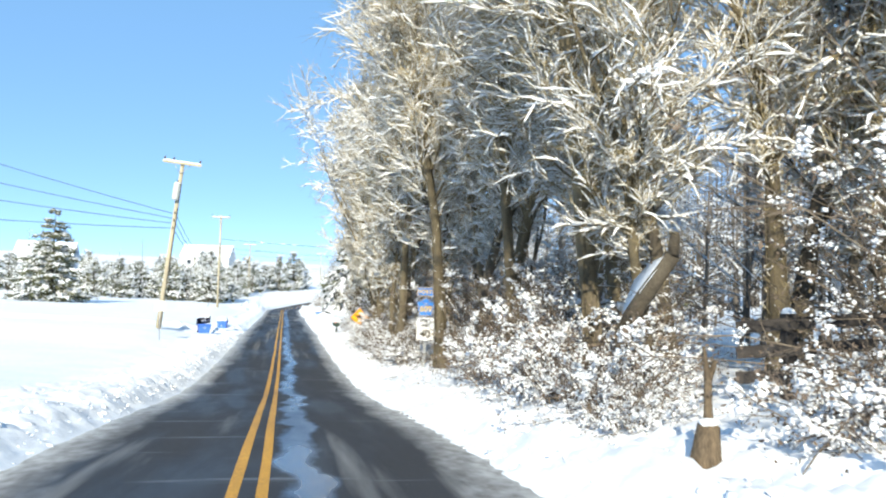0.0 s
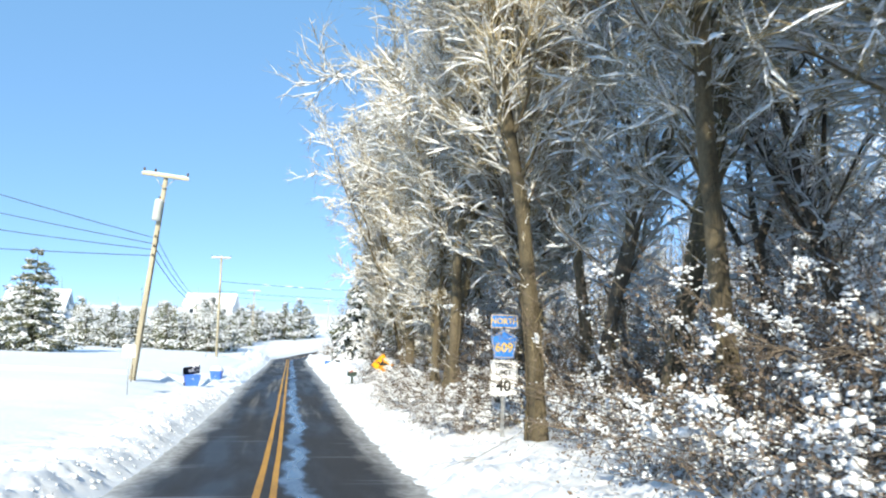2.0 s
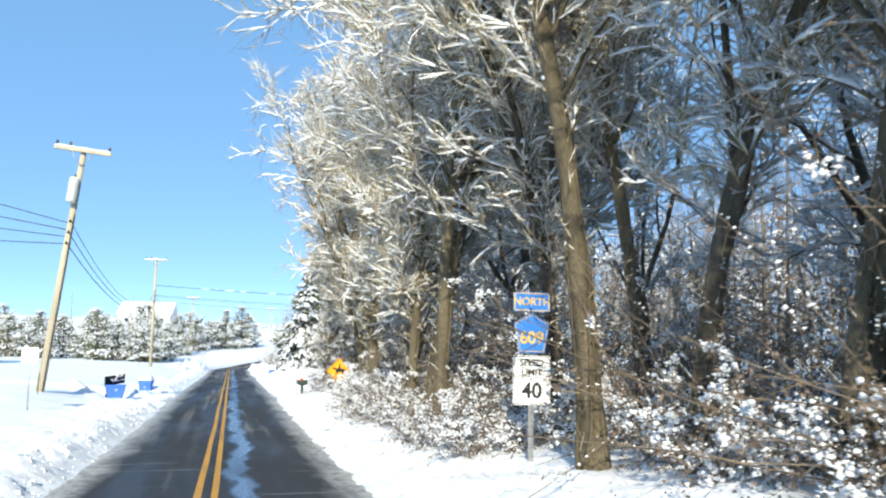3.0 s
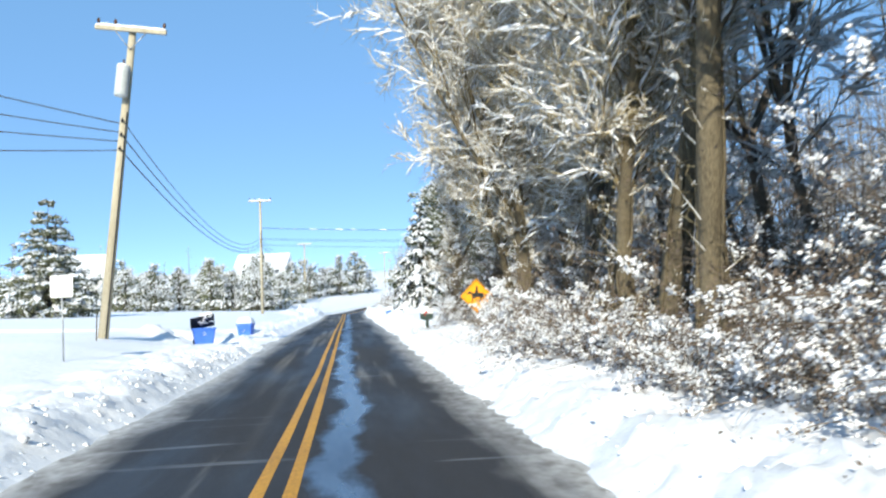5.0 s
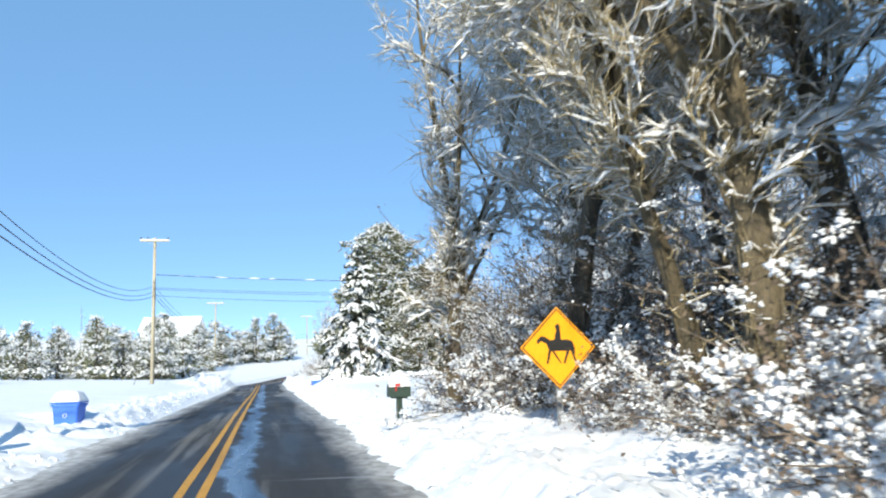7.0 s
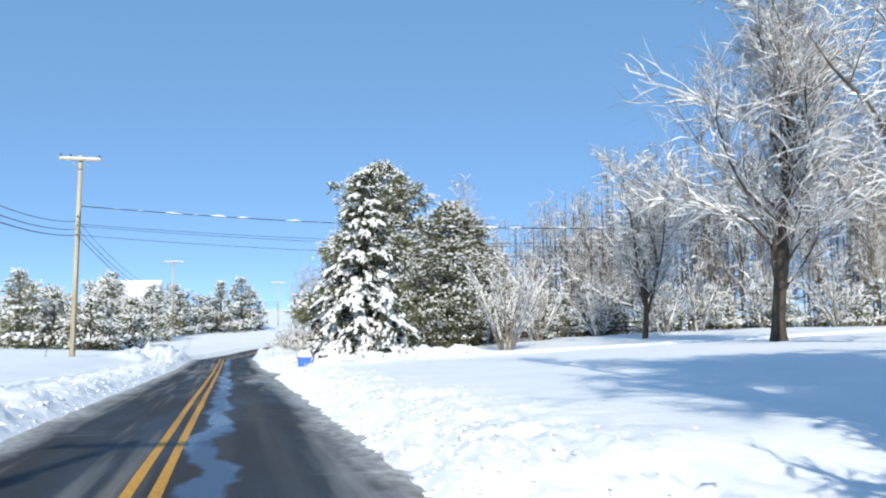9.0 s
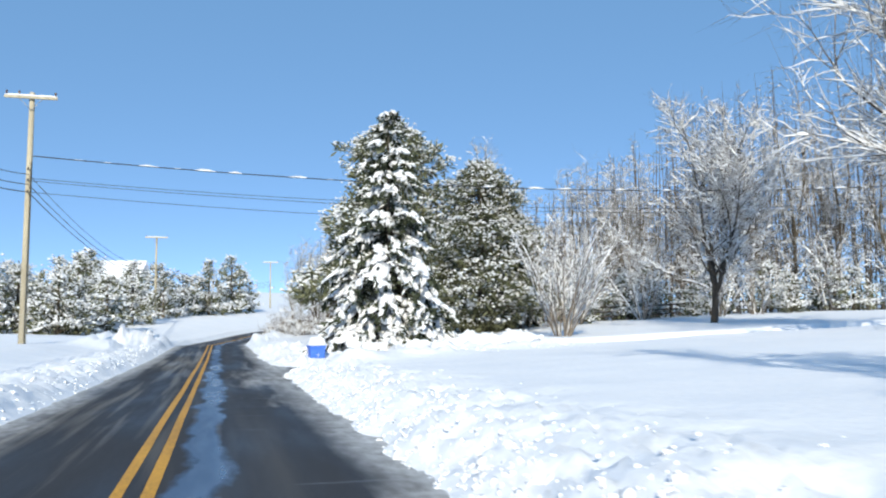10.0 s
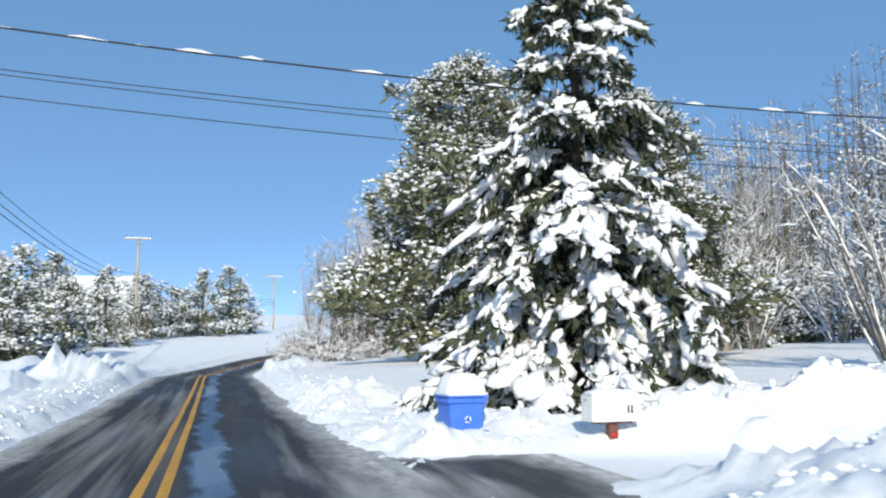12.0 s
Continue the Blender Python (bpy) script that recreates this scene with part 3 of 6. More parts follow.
def bare_tree(name, seed, height, girth, first, counts, label, trunk_mat, spread=0.85, lean=0.0, snow=1.0, group="roadside trees", at=None, reach=0.40, arch=0.0, sprouts=0, fork=0.45, leaders=3, open_=0.42, hem=0.8, hem_rise=4.0, wander=0.045):
    """A leafless tree whose trunk forks into leaders, with snow on its limbs.
    counts: limbs, boughs a limb, twigs a bough, sprigs a twig. hem, hem_rise: the longest limb at the foot, and its gain upwards."""
    rng = np.random.default_rng(seed)
    wood, twigs, white = Build(), Build(), Build()
    tp, td = limb(rng, (0, 0, -0.4), (lean, 0.3 * lean, 1), height * fork + 0.4, 12, wander, 0.04)
    tr = np.linspace(girth, girth * 0.74, 13) * rng.uniform(0.9, 1.12, 13)
    tr[0] *= 1.55
    tr[1] *= 1.2
    wood.tube(tp, tr, 10)
    spines = []
    for i in range(leaders):
        a = 6.28 * (i + rng.uniform(-0.25, 0.25)) / leaders + seed
        o = open_ * rng.uniform(0.45, 1.05)
        w = td + np.array([math.cos(a) * o, math.sin(a) * o, 0])
        p0 = along(tp, 0.999 - 0.13 * i * rng.uniform(0.5, 1.1))[0]
        q, _ = limb(rng, p0, w / np.linalg.norm(w), height * (1 - fork) * rng.uniform(0.8, 1.12), 12, 1.2 * wander, 0.09)
        r = girth * (0.66, 0.56, 0.46, 0.4)[i % 4]
        wood.tube(q, np.linspace(r, r * 0.12, 13) * rng.uniform(0.9, 1.1, 13), 7)
        spines.append(q)
    fine_a, fine_e, dots, dot_r = [], [], [], []

    def crust(q, r, thick, share):
        """Broken stretches of snow along a limb, with a crumb at either end."""
        t = rng.uniform(0, 0.2)
        thick = min(thick, 0.022 + 1.5 * r)
        while t < 0.97:
            e = min(1.0, t + share * rng.uniform(0.2, 0.7))
            n_ = 3 if e - t < 0.2 else 6
            white.snow_on([along(q, min(s, 0.999))[0] for s in np.linspace(t, e, n_)], np.linspace(r * (1 - 0.7 * t), r * (1 - 0.7 * e), n_), 1.15, thick * rng.uniform(0.6, 1.5))
            if rng.random() < 0.35:
                dots.append(along(q, rng.uniform(t, min(e, 0.99)))[0] + (0, 0, r * 0.8))
                dot_r.append(thick * rng.uniform(0.5, 1.2))
            t = e + rng.uniform(0.02, 0.2) * (1.2 - share * 0.8)

    for i in range(counts[0]):
        t = first + (1 - first) * ((i + rng.random()) / counts[0]) ** 0.9
        if t < fork:
            p, d = along(tp, min((t * height + 0.4) / (fork * height + 0.4), 0.99))
        else:
            p, d = along(spines[i % leaders], min((t - fork) / (1 - fork), 0.97))
        r1 = girth * (0.34 - 0.22 * t) * rng.uniform(0.5, 1.4)
        tilt, turn = spread * rng.uniform(0.55, 1.25), 2.4 * i + rng.normal(0, 0.4)
        w = np.array([math.cos(turn) * math.sin(tilt), math.sin(turn) * math.sin(tilt), math.cos(tilt) + 0.05]) + 0.25 * d / (np.linalg.norm(d) + 1e-9)
        l1 = height * (reach - 0.5 * reach * t) * rng.uniform(0.6, 1.25)
        if group in ("roadside trees", "woodland trees"):
            l1 = min(l1, (hem + hem_rise * t) * rng.uniform(0.8, 1.1))
        q1, _ = limb(rng, p, w / np.linalg.norm(w), l1, 12, 0.12, 0.065 - arch)
        wood.tube(q1, np.linspace(r1, r1 * 0.2, 13) * rng.uniform(0.88, 1.12, 13), 6)
        crust(q1, r1, min(0.05, 0.025 + 0.6 * r1) * snow, 0.72)
        for j in range(counts[1]):
            p2, d2 = along(q1, rng.uniform(0.1, 1.0))
            w2 = aside(rng, d2, rng.uniform(0.35, 0.95))
            w2[2] += 0.12
            l2 = l1 * rng.uniform(0.22, 0.55)
            q2, _ = limb(rng, p2, w2, l2, 6, 0.15, 0.06 - arch)
            r2 = max(0.009, r1 * 0.28)
            twigs.tube(q2, np.linspace(r2, r2 * 0.35, 7), 4)
            crust(q2, r2, 0.034 * snow, 0.7)
            for k in range(counts[2]):
                p3, d3 = along(q2, rng.uniform(0.08, 1.0))
                l3 = l2 * rng.uniform(0.3, 0.65) + 0.1
                q3, _ = limb(rng, p3, aside(rng, d3, rng.uniform(0.35, 0.9)), l3, 2, 0.22, 0.05 - arch)
                fine_a.append(q3[0])
                fine_e.append(q3[2])
                if rng.random() < 0.6 * snow:
                    white.snow_on(q3, np.full(3, 0.010), 1.2, 0.024 * snow)
                for _ in range(counts[3]):
                    p4, d4 = along(q3, rng.uniform(0.1, 1.0))
                    w4 = aside(rng, d4, rng.uniform(0.3, 0.95))
                    fine_a.append(p4)
                    fine_e.append(p4 + w4 / np.linalg.norm(w4) * l3 * rng.uniform(0.4, 1.15))
                    if rng.random() < 0.07 * snow:
                        dots.append(p4 + (fine_e[-1] - p4) * rng.uniform(0.1, 0.8) + (0, 0, 0.008))
                        dot_r.append(rng.uniform(0.010, 0.024))
    if sprouts:
        vines(wood, rng, tp, tr, 5)
    # short sprouts and clinging vines up the trunk, catching snow
    for _ in range(sprouts):
        t = rng.uniform(0.03, 1.0)
        p, _ = along(tp, t)
        a = rng.uniform(0, 6.28)
        r = girth * (1 - 0.3 * t)
        o = np.array([math.cos(a), math.sin(a), 0])
        e = p + o * (r + rng.uniform(0.06, 0.6)) + (0, 0, rng.uniform(-0.1, 0.5))
        q = p + o * r * 0.8
        fine_a.append(q)
        fine_e.append(e)
        for _ in range(3):
            m = q + (e - q) * rng.uniform(0.3, 0.9)
            fine_a.append(m)
            fine_e.append(m + rng.normal(0, 0.11, 3) + (0, 0, 0.05))
        if rng.random() < 0.10 * snow:
            for _ in range(4):
                dots.append(q + (e - q) * rng.uniform(0.1, 0.9) + rng.normal(0, 0.02, 3))
                dot_r.append(rng.uniform(0.010, 0.03))
    fine_a, fine_e = np.array(fine_a), np.array(fine_e)
    twigs.spikes(fine_a, fine_e, rng.uniform(0.005, 0.010, len(fine_a)))
    k = rng.random(len(fine_a)) < 0.2 * snow  # rime of snow lying along the finest twigs
    white.spikes(fine_a[k] + (0, 0, 0.011), fine_a[k] + (fine_e[k] - fine_a[k]) * rng.uniform(0.5, 1.0, (k.sum(), 1)) + (0, 0, 0.011), rng.uniform(0.007, 0.013, k.sum()))
    white.clots(np.array(dots), np.array(dot_r), rng)
    ob = thing(name, label, "tree", group, at)
    part("trunk", wood, trunk_mat, ob, "furrowed bark")
    part("crown", twigs, TWIG if group == "roadside trees" else GREY_TWIG, ob, "fine bare twigs", kind="stuff")
    part("snow", white, SNOW_CLUMP, ob, "snow lying on the limbs", kind="stuff")
    return ob


def place(x, y, turn=0.0, size=1.0, sink=0.0, lean_x=0.0, lean_y=0.0):
    return Matrix.Translation((x, y, snow_z(x, y) - sink)) @ pose(0, 0, 0, lean_x, lean_y, turn) @ Matrix.Scale(size, 4)


full = (40, 9, 5, 5)
light = (20, 7, 4, 2)
faint = (24, 7, 4, 3)
L_TREE = "tall bare roadside tree with snow along its limbs"
kinds = [
    bare_tree("bare_tree", 1, 14, 0.16, 0.32, full, L_TREE, BARK, 0.85, 0.02, 1.5, at=place(5.05, 17.4, 0), reach=0.42, sprouts=70, fork=0.6, leaders=2, open_=0.22, wander=0.03),
    bare_tree("bare_tree", 2, 15, 0.19, 0.2, full, "stout bare tree with tan bark and snowy limbs", BARK, 0.8, -0.03, 1.8, at=place(5.8, 13.55, 190), reach=0.42, sprouts=90, fork=0.42, leaders=3, open_=0.38, wander=0.03),
    bare_tree("bare_tree", 3, 11, 0.11, 0.16, full, "slender bare tree with snow-lined twigs", BARK, 0.85, 0.03, 1.5, at=place(6.2, 8.0, 100), reach=0.42, arch=0.02, sprouts=70, fork=0.4, leaders=3, open_=0.28),
    bare_tree("bare_tree", 4, 14, 0.18, 0.2, full, "dark-barked bare tree with snow in its forks", BARK_DARK, 0.85, 0.06, 2.0, at=place(5.7, 43.9, 10), reach=0.42, sprouts=90, fork=0.4, leaders=3, open_=0.4, arch=0.02, wander=0.035),
    bare_tree("bare_tree", 5, 14, 0.21, 0.10, (42, 9, 5, 5), "thick vine-hung tree with tan bark and heavy snow", BARK, 0.9, 0.05, 2.0, at=place(5.5, 38.45, 0), reach=0.42, sprouts=160, fork=0.34, leaders=4, open_=0.4, arch=0.03, wander=0.03),
]
back_kinds = [
    bare_tree("bare_tree", 11, 13, 0.12, 0.08, light, "thin bare tree deep in the snowy wood", BARK_DARK, 1.0, 0.08, 2.6, group="woodland trees", at=place(9.5, 14, 0), arch=0.05, fork=0.3, open_=0.6, hem=1.2, hem_rise=6),
    bare_tree("bare_tree", 12, 14, 0.14, 0.08, light, "bare woodland tree with snow on its boughs", BARK_DARK, 1.0, -0.08, 2.6, group="woodland trees", at=place(9.0, 31, 60), arch=0.06, fork=0.25, open_=0.7, hem=1.2, hem_rise=6),
]
# kind, x, y, turn, size
FRONT = [(3, 5.75, 16.0, 20, 0.85), (0, 5.65, 11.25, 80, 0.85), (1, 4.95, 26.75, 170, 1.0), (0, 4.90, 25.1, 150, 1.0), (2, 4.97, 28.3, 310, 1.1), (2, 4.9, 29.3, 60, 1.1), (3, 5.6, 32.4, 90, 0.9), (4, 5.15, 50.1, 200, 0.85),
         (2, 5.6, 39.6, 210, 1.0), (3, 6.9, 38.6, 140, 0.9), (0, 5.15, 5.0, 60, 0.9), (2, 5.5, 3.6, 250, 0.8), (3, 6.1, 21.2, 260, 0.85), (2, 5.9, 22.9, 10, 1.1), (4, 6.7, 34.6, 120, 0.75),
         (2, 6.2, 47.0, 40, 1.1), (2, 5.6, 34.9, 70, 0.9), (0, 6.9, 19.3, 20, 0.8), (2, 6.3, 6.8, 140, 1.0), (3, 7.4, 7.0, 200, 0.85), (4, 10.2, 4.6, 80, 0.9), (4, 8.7, 2.0, 160, 0.9), (3, 9.0, 5.4, 30, 0.9), (1, 7.9, 4.2, 280, 0.8), (3, 11.5, 1.0, 100, 1.0)]
for k, x, y, turn, size in FRONT:
    copy_thing(kinds[k], place(x, y, turn, size))
rng = np.random.default_rng(5)
for i in range(10):
    y = 3 + 41 * (i + rng.random()) / 10
    x = rng.uniform(8, 17) if i % 3 else rng.uniform(7.5, 10)
    copy_thing(back_kinds[i % 2], place(x, y, rng.uniform(0, 360), rng.uniform(0.8, 1.1)))
for i, (x, y) in enumerate(((8.6, 48.6), (8.4, 40.8), (7.9, 36.6), (10.5, 15.5), (12.5, 20.0))):
    copy_thing(back_kinds[i % 2] if i % 3 else kinds[3], place(x, y, 70 * i, 0.75 + 0.05 * (i % 3)))
for i in range(4):
    y = -6 + 54 * (i + rng.random()) / 4
    copy_thing(back_kinds[i % 2], place(rng.uniform(18, 32), y, rng.uniform(0, 360), rng.uniform(0.85, 1.15)))


def clustered(rng, p, spread, k):
    """Points strewn about p, drawn out along one way."""
    way = rng.normal(0, 1, 3) * (1, 1, 0.5)
    way /= np.linalg.norm(way) + 1e-9
    return p + np.outer(rng.normal(0, spread, k), way) + rng.normal(0, spread * 0.4, (k, 3))


def shrub(name, seed, label, wide=1.0, tall=1.3, stems=44, clusters=54, flecks=20, leaves=1500, group="undergrowth", at=None, leaf=0.023, lump=1.0):
    """A tangle of stems and withered leaves with snow clotted all through it."""
    rng = np.random.default_rng(seed)
    wood, dry, white = Build(), Build(), Build()
    tips, fa, fe, run = [], [], [], []
    for _ in range(stems):
        a, r = rng.uniform(0, 6.28), rng.uniform(0, 0.6) * wide
        w = np.array([math.cos(a) * 0.6, math.sin(a) * 0.6, 1.0]) + rng.normal(0, 0.3, 3)
        q, _ = limb(rng, (math.cos(a) * r, math.sin(a) * r, -0.2), w / np.linalg.norm(w), tall * rng.uniform(0.5, 1.2), 6, 0.15, -0.05)
        wood.tube(q, np.linspace(0.010, 0.004, 7), 3)
        tips += list(q[1:])
        if rng.random() < 0.65:
            k = rng.integers(10, 22)
            t0 = rng.uniform(0.1, 0.6)
            run.append(np.array([along(q, min(0.99, t))[0] for t in np.linspace(t0, t0 + 0.35, k)]) + rng.normal(0, 0.014, (k, 3)) + (0, 0, 0.015))
        for _ in range(9):
            p, d = along(q, rng.uniform(0.15, 1))
            e = p + aside(rng, d, rng.uniform(0.4, 1.1)) * tall * rng.uniform(0.08, 0.28)
            fa.append(p)
            fe.append(e)
            tips += [e, (p + e) / 2]
    wood.spikes(np.array(fa), np.array(fe), rng.uniform(0.003, 0.006, len(fa)))
    tips = np.array(tips)
    pts, rad = [], []
    for _ in range(clusters):
        big = rng.random() ** 1.3
        k = rng.integers(22, 46)
        pts.append(clustered(rng, tips[rng.integers(len(tips))], (0.06 + 0.09 * big) * lump, k))
        rad.append(rng.uniform(0.25, 1.0, k) * (0.025 + 0.032 * big) * lump)
    run = np.concatenate(run)
    white.clots(run, rng.uniform(0.010, 0.028, len(run)), rng)
    white.clots(np.concatenate(pts), np.concatenate(rad), rng, 0.75)
    white.clots(tips[rng.integers(len(tips), size=flecks)] + rng.normal(0, 0.03, (flecks, 3)), rng.uniform(0.006, 0.016, flecks), rng)
    dry.flakes(tips[rng.integers(len(tips), size=leaves)] + rng.normal(0, 0.11, (leaves, 3)), leaf, rng)
    ob = thing(name, label, "shrub", group, at)
    part("thicket", wood, VINE, ob, kind="stuff")
    part("foliage", dry, LEAF_DRY, ob, "withered brown leaves", smooth=False, kind="stuff")
    part("snow", white, SNOW_CLUMP, ob, "clotted snow", kind="stuff")
    return ob


def clear(x, y):
    """True where the frontage stays open: before the signs, the fence and the stump."""
    return (7 < y < 12 and x < 2.9 + 0.171 * y) or (12 <= y < 19.8 and x < 3.35 + 0.171 * y) or (33.5 < y < 37 and x < 4.9) or (37 <= y < 42.8 and x < 5.7)


def gap(x, y, wide):
    """True in the opening through which the rail fence and the field behind it show."""
    return y < 16 and 0.535 - wide / (y + 7.36) < (x - 0.26) / (y + 7.36) < 0.745 + wide / (y + 7.36)


shrubs = [shrub("snowy_shrub", 21, "tangled brown undergrowth clotted with snow", at=place(6.3, 14.5)),
          shrub("snowy_shrub", 22, "low brambles weighed down by snow", 1.3, 1.0, at=place(5.8, 26)),
          shrub("snowy_shrub", 23, "leggy brown shrub with lumps of snow", 0.9, 1.8, at=place(6, 31.5))]
for i in range(58):
    y = -3 + 54 * (i + rng.random()) / 58
    x = rng.uniform(4.8, 6.2) if i % 2 else rng.uniform(6.2, 8.6)
    while clear(x, y):
        x += 0.25
    if gap(x, y, 0.6):
        continue
    copy_thing(shrubs[0 if clear(x - 0.8, y) else i % 3], place(x, y, rng.uniform(0, 360), rng.uniform(0.75, 1.3)))

for x, y, size in ((6.1, 44.2, 1.2), (6.6, 46.0, 1.2), (6.0, 48.4, 1.0), (7.2, 48.0, 1.3), (6.9, 42.6, 1.1), (5.7, 45.8, 0.9), (6.3, 50.2, 1.0), (6.6, 40.6, 1.0), (6.3, 37.2, 1.0), (5.9, 35.0, 1.1), (6.05, 41.9, 0.65), (6.6, 40.2, 0.8), (6.1, 38.6, 0.6), (5.7, 37.0, 0.7), (5.3, 35.4, 0.6), (5.4, 33.9, 0.8), (5.3, 30.2, 0.8)):
    copy_thing(shrubs[int(7 * x) % 3], place(x, y, 100 * x, size))
for x, y, size in ((3.9, 0.9, 0.5), (4.2, 1.7, 0.7), (4.5, 2.6, 0.9), (4.9, 3.3, 0.85), (4.4, 3.9, 0.8), (5.2, 5.0, 1.1), (4.7, 5.6, 0.9), (5.6, 6.2, 1.2), (5.1, 7.2, 0.95), (5.8, 8.0, 1.2), (5.4, 9.4, 1.0), (6.3, 9.8, 1.3), (5.9, 11.4, 1.1)):
    copy_thing(shrubs[int(10 * y) % 3], place(x, y, 130 * y, size))
for i in range(24):
    y = 20.6 + 21.5 * (i + 0.6 * rng.random()) / 24
    x = (4.5 if y < 33 else 4.85 if y < 36 else 5.6) + rng.uniform(-0.2, 0.4)
    copy_thing(shrubs[i % 3], place(x, y, 77 * i, rng.uniform(0.5, 0.85) if y < 36 else 0.55))
for i, (x, y) in enumerate(((5.0, 40.6), (5.3, 39.5), (5.15, 41.5), (5.5, 38.2), (5.6, 40.4), (5.4, 41.0))):
    copy_thing(shrubs[i % 3], place(x, y, 97 * i, 0.42))
tangle = shrub("vine_tangle", 24, "tall tangle of dark vines and withered leaves", 1.3, 3.2, 60, 34, 30, 1900, at=place(7.8, 38.6), leaf=0.022, lump=0.6)
for i in range(33):
    y = -2 + 52 * (i + 0.7 * rng.random()) / 33
    x = (6.9, 8.3, 9.8)[i % 3] + rng.uniform(-0.4, 0.5)
    if 33.5 < y < 42.6:
        x += 1.0
    if gap(x, y, 1.3):
        continue
    copy_thing(tangle, place(x, y, 50 * i, rng.uniform(0.85, 1.35)))
for i, (x, y, size) in enumerate(((6.4, 8.2, 1.0), (7.0, 10.6, 1.2), (7.4, 13.4, 1.3), (7.4, 44.6, 1.3), (7.8, 47.2, 1.3), (8.6, 42.2, 1.4), (7.0, 46.4, 1.0), (8.4, 49.8, 1.2), (9.6, 46.8, 1.5))):
    copy_thing(tangle, place(x, y, 67 * i, 0.9 * size))


